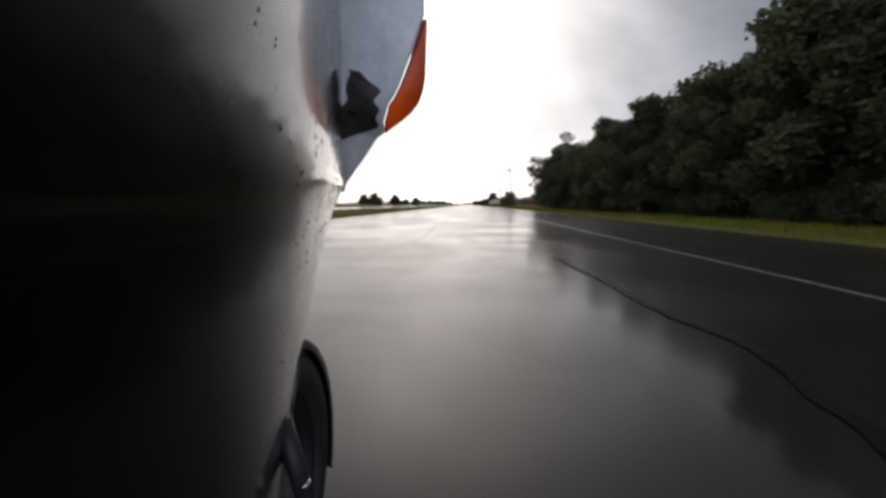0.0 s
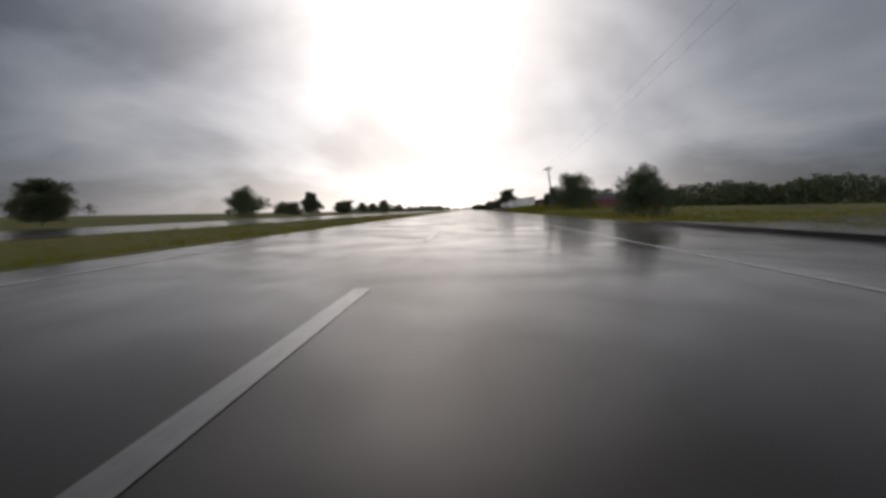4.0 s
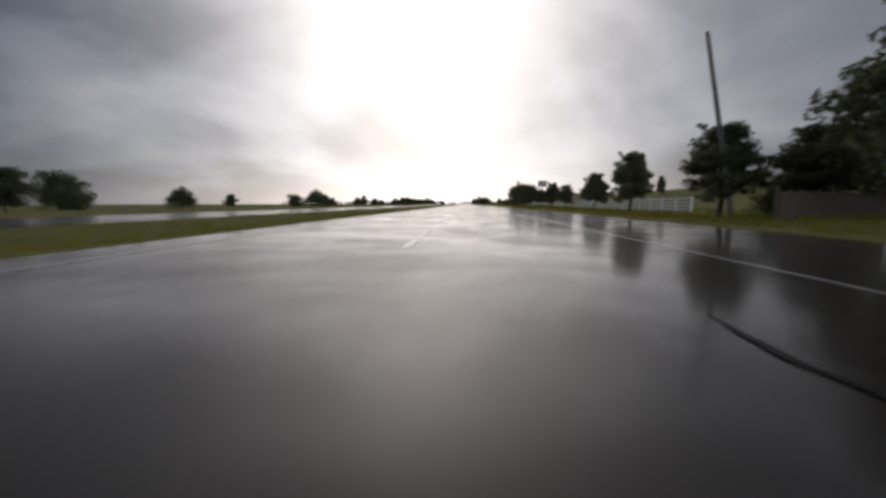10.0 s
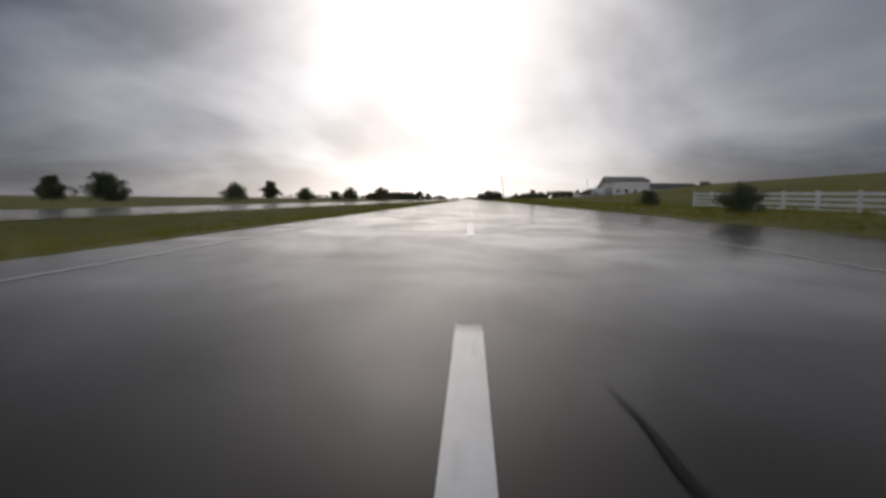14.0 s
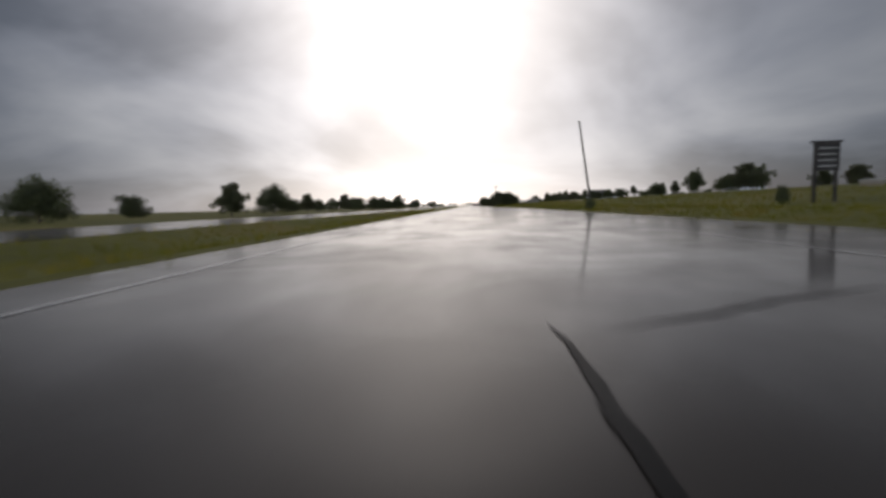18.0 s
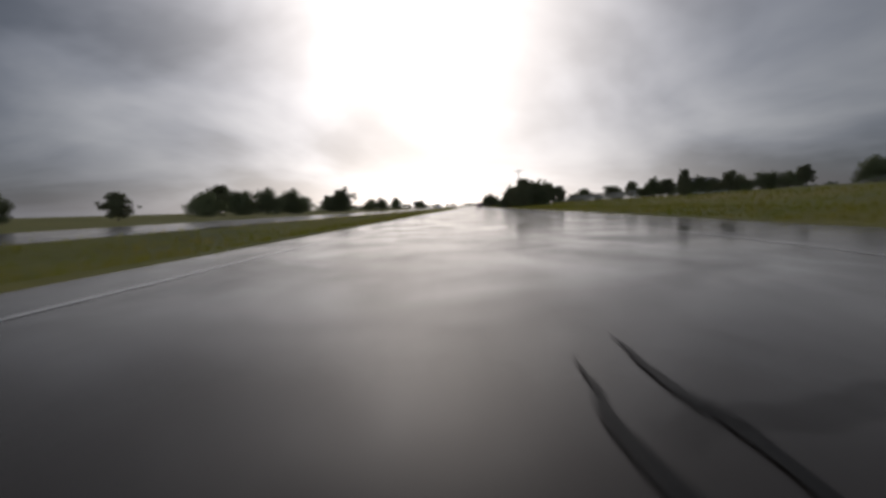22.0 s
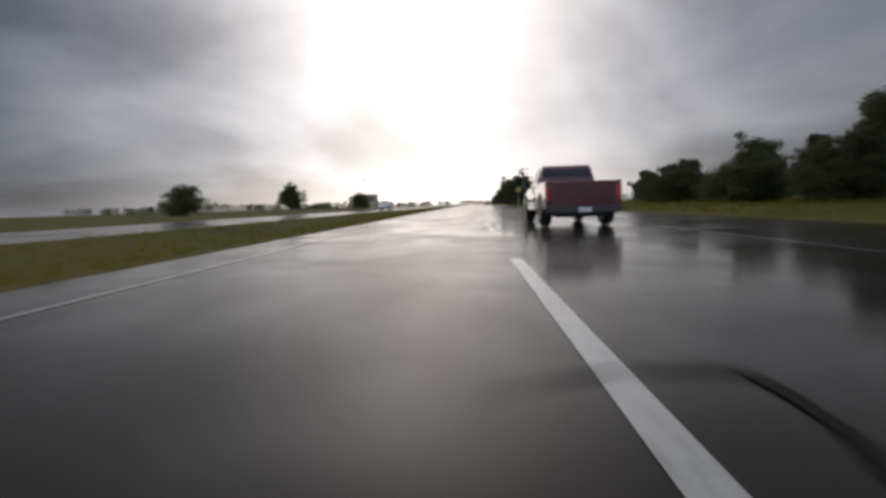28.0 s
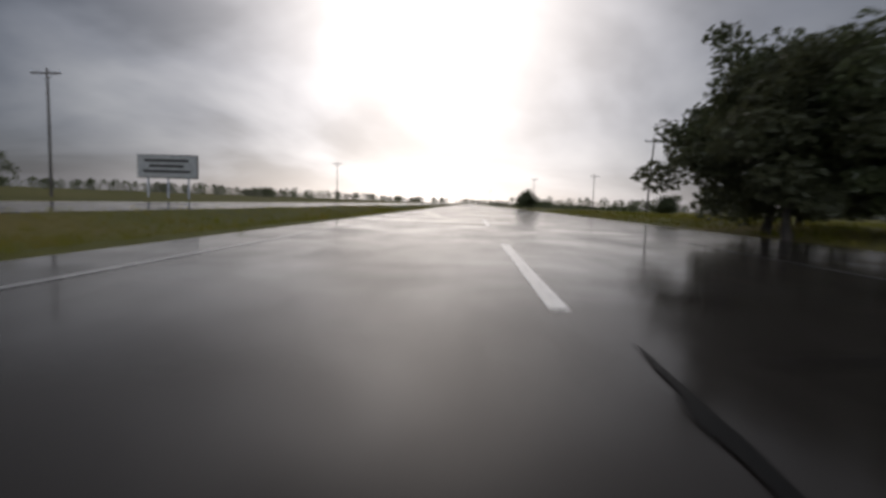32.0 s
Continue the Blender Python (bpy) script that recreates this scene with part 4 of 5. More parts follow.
# ---- barn ----
def slope(name, mat, parent, x0, z0, x1, z1, y0, y1, thick=0.07):
    """A flat roof plane that climbs from x0 to x1."""
    bm = bmesh.new()
    lo = [bm.verts.new(p) for p in ((x0, y0, z0), (x1, y0, z1), (x1, y1, z1), (x0, y1, z0))]
    hi = [bm.verts.new(v.co + Vector((0, 0, thick))) for v in lo]
    bm.faces.new(lo[::-1])
    bm.faces.new(hi)
    for i in range(4):
        bm.faces.new((lo[i], lo[(i + 1) % 4], hi[(i + 1) % 4], hi[i]))
    return part(name, bm, mat, parent)


def wedge_wall(name, mat, parent, x0, x1, z0, z1, y0, y1, foot=-0.1):
    """An end wall whose top follows the roof's slope."""
    bm = bmesh.new()
    a, b = [[bm.verts.new((x, y, z)) for x, z in ((x0, foot), (x1, foot), (x1, z1), (x0, z0))] for y in (y0, y1)]
    bm.faces.new(a)
    bm.faces.new(b[::-1])
    for i in range(4):
        bm.faces.new((a[i], b[i], b[(i + 1) % 4], a[(i + 1) % 4]))
    return part(name, bm, mat, parent)


def barn():
    """A stable with a single roof slope that climbs away from the road, and an open band under its low eave."""
    ob = thing("stable_barn", pose(13.0, -367.0, 0), "long pale metal stable barn with an open band under its roof", "barn")
    L, D, H, EAVE, TOP = 34.0, 7.2, 2.35, 3.0, 3.9
    boxed("wall", M_SIDING, ob, 0, 0.15, -L + 0.15, -0.15, -0.1, H)
    boxed("wall", M_SIDING, ob, D - 0.15, D, -L + 0.15, -0.15, -0.1, TOP - 0.05)
    boxed("floor_slab", M_GREYWOOD, ob, 0.15, D - 0.15, -L + 0.15, -0.15, -0.1, 0.02)
    wedge_wall("end_wall", M_SIDING, ob, 0, D, EAVE - 0.02, TOP - 0.02, -0.15, 0)
    front = wedge_wall("end_wall", M_SIDING, ob, 0, D, EAVE - 0.02, TOP - 0.02, -L, -L + 0.15)
    boxed("corner_trim", M_WHITE, front, -0.05, 0.09, -L - 0.03, -L + 0.06, 0.0, EAVE - 0.06)
    boxed("base_board", M_BRICKPOST, front, 0.1, D, -L - 0.03, -L - 0.002, 0.3, 0.42)
    boxed("rail_board", M_GREYWOOD, front, 0.1, D, -L - 0.05, -L - 0.002, 1.0, 1.12)
    for i in range(15):
        y = -0.12 - i * (L - 0.25) / 14
        boxed("roof_post", M_STEEL, ob, 0.02, 0.12, y - 0.05, y + 0.05, H, EAVE)
    for i in range(4):
        y = -L + 3 + i * 8.0
        boxed("stall_board", M_GREYWOOD, ob, 0.35, 0.4, y, y + 3.2, 0.02, 2.2)
    slope("roof", M_ROOF, ob, -0.3, EAVE, D + 0.3, TOP, -L - 0.4, 0.35)
    boxed("fascia", M_DARKSIGN, ob, -0.34, -0.302, -L - 0.4, 0.35, EAVE - 0.06, EAVE + 0.09)
    slope("end_fascia", M_DARKSIGN, ob, -0.3, EAVE - 0.07, D + 0.3, TOP - 0.07, -L - 0.44, -L - 0.402, 0.16)
    for i in range(36):
        y = -0.4 - i * 0.93
        boxed("siding_rib", M_SIDING, ob, -0.025, -0.001, y - 0.025, y + 0.025, 0.0, H - 0.01)
    for i in range(7):
        x = 0.6 + i * 0.93
        boxed("siding_rib", M_SIDING, ob, x - 0.02, x + 0.02, -L - 0.018, -L - 0.001, 1.14, 2.7 + 0.11 * x)
    sign = boxed("wall_sign", M_GREYWOOD, ob, -0.05, -0.027, -12.9, -12.2, 1.85, 2.15, label="small faded board")
    boxed("lettering_bar", M_DARKSIGN, sign, -0.056, -0.052, -12.8, -12.3, 1.96, 2.04)
    return ob


barn()


def red_shed():
    ob = thing("red_shed", pose(23.6, -401.2, 0.1, 0, 0, 12), "long dark red farm shed with white window frames and low roof", "shed")
    boxed("wall", M_REDWOOD, ob, 0, 34, 0, 9, -0.3, 2.95)
    for y0, y1, name in ((-0.4, 4.5, "roof"), (9.4, 4.5, "roof")):
        bm = bmesh.new()
        v = [bm.verts.new(p) for p in ((-0.4, y0, 2.93), (34.4, y0, 2.93), (28, y1, 4.7), (9, y1, 4.7))]
        bm.faces.new(v if y0 < 0 else v[::-1])
        bmesh.ops.solidify(bm, geom=bm.faces[:], thickness=0.08)
        part(name, bm, M_ROOF, ob)
    for i in range(2):
        a = 0.8 + i * 21
        w = boxed("window", M_WHITE, ob, a, a + 2.6, -0.06, -0.002, 1.5, 2.4, bevel=0.01, label="white window frame")
        for k in range(3):
            boxed("pane", M_GLASS_DARK, w, a + 0.12 + 0.82 * k, a + 0.84 + 0.82 * k, -0.08, -0.063, 1.62, 2.3)
    lean = boxed("lean_to", M_BRICKPOST, ob, -2.4, -0.41, 1.5, 5.5, -0.3, 2.2, label="low brown annexe")
    boxed("annexe_roof", M_ROOF, lean, -2.6, -0.42, 1.2, 5.8, 2.202, 2.3)
    return ob


red_shed()
yard = thing("yard_fence", Matrix.Identity(4), "low yard fence of brown masonry piers and steel pipe rails", "fence")
for i in range(9):
    y = -401 + i * 3.9
    boxed("pier", M_BRICKPOST, yard, 11.55, 11.95, y - 0.2, y + 0.2, -0.1, 1.05, bevel=0.02)
    boxed("pier_cap", M_BRICKPOST, yard, 11.5, 12.0, y - 0.25, y + 0.25, 1.052, 1.11, bevel=0.01)
    if i:
        for z in (0.55, 0.92):
            part("rail", tube(bmesh.new(), (11.75, y - 3.7, z), (11.75, y - 0.2, z), 0.024, 0.024, 8), M_DARKSIGN, yard)
        part("stake", tube(bmesh.new(), (11.75, y - 1.95, -0.1), (11.75, y - 1.95, 0.98), 0.035, 0.03, 6), M_POLE, yard)
        boxed("kerb", M_BRICKPOST, yard, 11.65, 11.85, y - 3.7, y - 0.2, -0.05, 0.24)


def arched_sign(x, y):
    """A low red entrance board with a curved top between two stout ends."""
    ob = thing("entrance_sign", pose(x, y, ground_z(x, y) - 0.05, 0, 0, 14), "low dark red entrance sign with arched top and pale lettering", "sign")
    n = 12
    top = [(-0.95 + 1.9 * i / n, 1.0 + 0.22 * math.sin(math.pi * i / n)) for i in range(n + 1)]
    bm = bmesh.new()
    a, b = [[bm.verts.new((px, q, pz)) for px, pz in [(-0.95, -0.1), (0.95, -0.1)] + top[::-1]] for q in (-0.1, 0.1)]
    bm.faces.new(a)
    bm.faces.new(b[::-1])
    for i in range(len(a)):
        j = (i + 1) % len(a)
        bm.faces.new((a[i], b[i], b[j], a[j]))
    part("panel", bm, M_REDWOOD, ob)
    for q in (-1, 1):
        boxed("end_pier", M_BRICKPOST, ob, q * 1.08 - 0.128, q * 1.08 + 0.128, -0.16, 0.16, -0.1, 1.05, bevel=0.02)
    for i, (w, z) in enumerate(((0.55, 0.92), (0.7, 0.7), (0.62, 0.5))):
        boxed("lettering_bar", M_WHITE, ob, -w, w, -0.108, -0.102, z, z + 0.08)
    return ob


arched_sign(12.2, -402.9)


def pen(x, y):
    """A low pen of upright dark boards."""
    ob = thing("board_pen", pose(x, y, ground_z(x, y), 0, 0, 4), "low pen of dark brown upright boards under a tree", "pen")
    for i in range(19):
        boxed("board", M_BRICKPOST, ob, -1.9 + i * 0.2, -1.72 + i * 0.2, -0.02, 0.02, -0.1, 0.95 + 0.05 * math.sin(i * 2.3), bevel=0.006)
    for z in (0.25, 0.75):
        boxed("rail", M_POLE, ob, -1.95, 1.95, 0.021, 0.07, z, z + 0.1)
    for q in (-1.95, 0, 1.95):
        boxed("post", M_POLE, ob, q - 0.06, q + 0.06, 0.071, 0.19, -0.1, 1.15, bevel=0.01)
    return ob


pen(14.6, -359.9)


def notice_shelter(x, y):
    """A roofed notice board on two posts."""
    ob = thing("notice_board", pose(x, y, ground_z(x, y)), "dark roofed notice board on two timber posts", "sign")
    for q in (-0.85, 0.85):
        boxed("post", M_POLE, ob, q - 0.07, q + 0.07, -0.07, 0.07, -0.1, 1.85, bevel=0.01)
    boxed("roof", M_DARKSIGN, ob, -1.2, 1.2, -0.35, 0.35, 1.852, 2.08, bevel=0.05)
    boxed("board", M_GREYWOOD, ob, -0.775, 0.775, -0.03, 0.03, 0.75, 1.7)
    boxed("lower_board", M_DARKSIGN, ob, -0.775, 0.775, -0.03, 0.03, 0.1, 0.55)
    return ob


notice_shelter(18.9, -308.7)


def square_board(x, y):
    ob = thing("square_sign", pose(x, y, ground_z(x, y)), "small grey square board high on a single steel post", "sign")
    part("post", tube(bmesh.new(), (0, 0.06, -0.1), (0, 0.06, 4.1), 0.06, 0.05, 10), M_STEEL, ob)
    boxed("board", M_GREYWOOD, ob, -0.65, 0.65, -0.04, 0.0, 3.2, 4.1, bevel=0.01)
    boxed("frame", M_DARKSIGN, ob, -0.69, 0.69, 0.002, 0.03, 3.16, 4.14)
    return ob


square_board(13.9, -296.6)


# ---- house on the rise ----
def house():
    x, y = 37.6, -138.4
    ob = thing("house", pose(x, y, 2.0, 0, 0, 4) @ Matrix.Diagonal((0.88, 0.88, 0.88, 1)), "large pale gabled house with raised deck and many windows", "house")
    L, D, E, N, P = 11.0, 13.0, 2.5, 4.4, 5.9
    part("wall", box(bmesh.new(), 0, L, 0, D, -2.6, E), M_STUCCO, ob)
    boxed("upper_wall", M_STUCCO, ob, 0.16, L - 0.16, 0.0, 0.15, E, N - 0.1)
    outline = ((0.0, E), (D - 0.05, E), (D / 2, P - 0.1), (0.0, N - 0.05))
    for xx in (0.0, L - 0.15):
        bm = bmesh.new()
        a = [bm.verts.new((xx, q, z)) for q, z in outline]
        b = [bm.verts.new((xx + 0.15, q, z)) for q, z in outline]
        bm.faces.new(a)
        bm.faces.new(b[::-1])
        for p in range(4):
            bm.faces.new((a[p], b[p], b[(p + 1) % 4], a[(p + 1) % 4]))
        part("gable", bm, M_STUCCO, ob, "pale boarded gable")
    for y0, z0 in ((-0.6, N - 0.12), (D + 0.6, E - 0.3)):
        bm = bmesh.new()
        v = [bm.verts.new(p) for p in ((-0.6, y0, z0), (L + 0.6, y0, z0), (L + 0.6, D / 2, P), (-0.6, D / 2, P))]
        bm.faces.new(v)
        bmesh.ops.solidify(bm, geom=bm.faces[:], thickness=0.14)
        part("roof", bm, M_PALEROOF, ob, "pale shingled roof slope")
        # barge board under the roof's edge
        bm = bmesh.new()
        v = [bm.verts.new(p) for p in ((-0.63, y0, z0 - 0.02), (-0.63, D / 2, P - 0.02), (-0.63, D / 2, P - 0.26), (-0.63, y0, z0 - 0.26))]
        bm.faces.new(v)
        bmesh.ops.solidify(bm, geom=bm.faces[:], thickness=0.04)
        part("barge_board", bm, M_WHITE, ob, "white barge board")
    # tall windows above the deck
    for i in range(6):
        a = 0.5 + i * 1.5 + (0.35 if i > 2 else 0)
        w = boxed("window", M_WHITE, ob, -0.06, 0.0, a, a + 0.9, 2.35, 3.6, bevel=0.01)
        for b0 in (0.08, 0.48):
            boxed("pane", M_GLASS_DARK, w, -0.075, -0.062, a + b0, a + b0 + 0.34, 2.45, 3.5)
    w = boxed("window", M_WHITE, ob, -0.06, 0.0, 10.4, 11.6, 1.2, 2.2, bevel=0.01)
    for b0 in (0.08, 0.64):
        boxed("pane", M_GLASS_DARK, w, -0.075, -0.062, 10.4 + b0, 10.4 + b0 + 0.48, 1.28, 2.12)
    # dark-glazed windows added on the lower floor, standing in for the shade under the deck
    for a in (0.8, 3.8, 6.8):
        w = boxed("window", M_WHITE, ob, -0.06, 0.0, a, a + 2.2, -0.3, 0.95, bevel=0.01)
        for b0 in (0.1, 1.15):
            boxed("pane", M_GLASS_DARK, w, -0.075, -0.062, a + b0, a + b0 + 0.95, -0.2, 0.87)
    for i in range(4):
        a = 1.0 + i * 2.6
        w = boxed("window", M_WHITE, ob, a, a + 1.2, -0.06, 0.0, 0.6, 2.0, bevel=0.01)
        for b0 in (0.08, 0.64):
            boxed("pane", M_GLASS_DARK, w, a + b0, a + b0 + 0.48, -0.075, -0.062, 0.68, 1.92)
    # lower wing
    boxed("wing_wall", M_STUCCO, ob, L, L + 16, 1.5, D - 1.5, -2.6, 2.2)
    bm = bmesh.new()
    v = [bm.verts.new(p) for p in ((L, 0.9, 2.1), (L + 16.5, 0.9, 2.1), (L + 16.5, D / 2, 4.0), (L, D / 2, 4.0), (L, D - 0.9, 2.1), (L + 16.5, D - 0.9, 2.1))]
    bm.faces.new((v[0], v[1], v[2], v[3]))
    bm.faces.new((v[3], v[2], v[5], v[4]))
    bmesh.ops.solidify(bm, geom=bm.faces[:], thickness=0.12)
    part("wing_roof", bm, M_ROOF, ob)
    # raised deck along the gable end, with a boarded rail
    boxed("deck", M_GREYWOOD, ob, -2.8, -0.08, -0.4, 10.2, 1.05, 1.25)
    boxed("deck_fascia", M_WHITE, ob, -2.86, -2.803, -0.4, 10.2, 1.0, 1.3)
    for i in range(5):
        a = -0.35 + i * 2.6
        boxed("deck_post", M_WHITE, ob, -2.75, -2.55, a, a + 0.2, -2.6, 2.3 if i != 3 else 3.3, bevel=0.01)
    for z in (1.42, 2.18):
        boxed("deck_rail", M_WHITE, ob, -2.72, -2.63, -0.4, 10.2, z, z + 0.1)
    for i in range(34):
        boxed("baluster", M_WHITE, ob, -2.7, -2.65, -0.2 + i * 0.31, -0.08 + i * 0.31, 1.5, 2.2)
    # stair down to the garden
    for i in range(12):
        boxed("stair_tread", M_GREYWOOD, ob, -2.7, -1.5, 10.25 + i * 0.3, 10.57 + i * 0.3, 1.0 - i * 0.2, 1.06 - i * 0.2)
    for xx in (-2.78, -1.46):
        for z, w in ((0.9, 0.28), (1.95, 0.14)):
            bm = bmesh.new()
            v = [bm.verts.new((xx, q, h)) for q, h in ((10.2, z), (13.9, z - 2.46), (13.9, z - 2.46 + w), (10.2, z + w))]
            bm.faces.new(v)
            bmesh.ops.solidify(bm, geom=bm.faces[:], thickness=0.06)
            part("stair_stringer" if z < 1 else "stair_rail", bm, M_WHITE, ob)
    for xx in (-2.78, -1.46):
        boxed("newel_post", M_WHITE, ob, xx - 0.06, xx + 0.06, 13.9, 14.04, -2.6, -0.25)
    return ob


def low_wall(x, y0, y1, h):
    z = ground_z(x, (y0 + y1) / 2)
    ob = thing("garden_wall", pose(x, y0, z), "low pale garden wall below the house", "wall", "garden walls")
    boxed("wall_body", M_STUCCO, ob, -0.14, 0.14, 0, y1 - y0, -0.4, h, bevel=0.01)
    boxed("coping", M_WHITE, ob, -0.19, 0.19, -0.05, y1 - y0 + 0.05, h + 0.002, h + 0.08, bevel=0.01)
    return ob


def yard_pole(x, y, h):
    z = ground_z(x, y)
    ob = thing("yard_pole", pose(x, y, z), "thin dark pole standing in the garden", "pole")
    part("pole", tube(bmesh.new(), (0, 0, -0.2), (0, 0, h - z), 0.07, 0.05, 10), M_POLE, ob)
    boxed("lamp_head", M_STEEL, ob, -0.35, 0.1, -0.1, 0.1, h - z - 0.1, h - z + 0.06, bevel=0.02)
    return ob


low_wall(31.6, -139, -122, 0.45)
low_wall(34.0, -128, -117, 0.6)
yard_pole(33.4, -128.2, 6.4)
house()


def cottage(x, d, turn, long, label):
    y = -108 + d
    ob = thing("cottage", pose(x, y, ground_z(x, y) - 0.15, 0, 0, turn), label, "house", "houses on the rise")
    boxed("wall", M_WHITE, ob, -long / 2, long / 2, -4, 4, 0, 2.6)
    bm = bmesh.new()
    v = [bm.verts.new(p) for p in ((-long / 2 - 0.5, -4.5, 2.5), (long / 2 + 0.5, -4.5, 2.5), (long / 2 + 0.5, 4.5, 2.5), (-long / 2 - 0.5, 4.5, 2.5), (-long / 2 + 2, 0, 4.6), (long / 2 - 2, 0, 4.6))]
    for q in ((0, 1, 5, 4), (1, 2, 5), (2, 3, 4, 5), (3, 0, 4)):
        bm.faces.new([v[i] for i in q])
    bmesh.ops.solidify(bm, geom=bm.faces[:], thickness=0.12)
    part("roof", bm, M_ROOF, ob)
    for i in range(4):
        a = -long / 2 + long * (i + 0.5) / 4
        w = boxed("window", M_WHITE, ob, a - 0.65, a + 0.65, -4.06, -4.0, 0.9, 2.1, bevel=0.01)
        boxed("pane", M_GLASS_DARK, w, a - 0.55, a + 0.55, -4.08, -4.063, 1.0, 2.0)
    boxed("door", M_ROOF, ob, -0.5, 0.5, -4.05, -4.0, 0.05, 2.1)
    return ob


cottage(107, 146, 20, 13, "low pale house with grey hipped roof on the rise")
cottage(66, 200, 10, 12, "low pale house with grey hipped roof on the rise")


# ---- pickups ----
def loft(sections, close=True):
    """A skin over cross-sections given as equal-length loops of points."""
    bm = bmesh.new()
    loops = [[bm.verts.new(p) for p in s] for s in sections]
    n = len(loops[0])
    for a, b in zip(loops, loops[1:]):
        for i in range(n):
            bm.faces.new((a[i], a[(i + 1) % n], b[(i + 1) % n], b[i]))
    if close:
        bm.faces.new(loops[0][::-1])
        bm.faces.new(loops[-1])
    bmesh.ops.recalc_face_normals(bm, faces=bm.faces[:])
    return bm


def wheel(parent, x, y, r, w, name="wheel", rim_mat=None):
    ob = part(name, tube(bmesh.new(), (x - w * 0.3, y, r), (x + w * 0.3, y, r), r * 0.22, r * 0.22, 16), M_STEEL, parent)
    n, v, f = 36, [], []
    prof = [(-0.5, 0.66), (-0.5, 0.9), (-0.36, 0.985), (0, 1.0), (0.36, 0.985), (0.5, 0.9), (0.5, 0.66)]
    for i in range(n):
        a = 2 * math.pi * i / n
        v += [(x + p * w, y + math.cos(a) * r * q, r + math.sin(a) * r * q) for p, q in prof]
    k = len(prof)
    for i in range(n):
        for j in range(k):
            f.append((i * k + j, i * k + (j + 1) % k, ((i + 1) % n) * k + (j + 1) % k, ((i + 1) % n) * k + j))
    mesh_object("tyre", v, f, M_RUBBER, ob, True)
    v, f = [], []
    for i in range(n):
        a = 2 * math.pi * i / n
        v += [(x + p * w, y + math.cos(a) * r * q, r + math.sin(a) * r * q) for p, q in ((0.4, 0.67), (0.4, 0.58), (-0.4, 0.58), (-0.4, 0.67))]
    for i in range(n):
        for j in range(4):
            f.append((i * 4 + j, i * 4 + (j + 1) % 4, ((i + 1) % n) * 4 + (j + 1) % 4, ((i + 1) % n) * 4 + j))
    mesh_object("rim", v, f, rim_mat or M_CHROME, ob, True)
    bm = bmesh.new()
    for i in range(6):
        a = math.pi * i / 3
        tube(bm, (x, y + math.cos(a) * r * 0.15, r + math.sin(a) * r * 0.15), (x, y + math.cos(a) * r * 0.6, r + math.sin(a) * r * 0.6), r * 0.09, r * 0.06, 6)
    part("spokes", bm, rim_mat or M_CHROME, ob)
    return ob


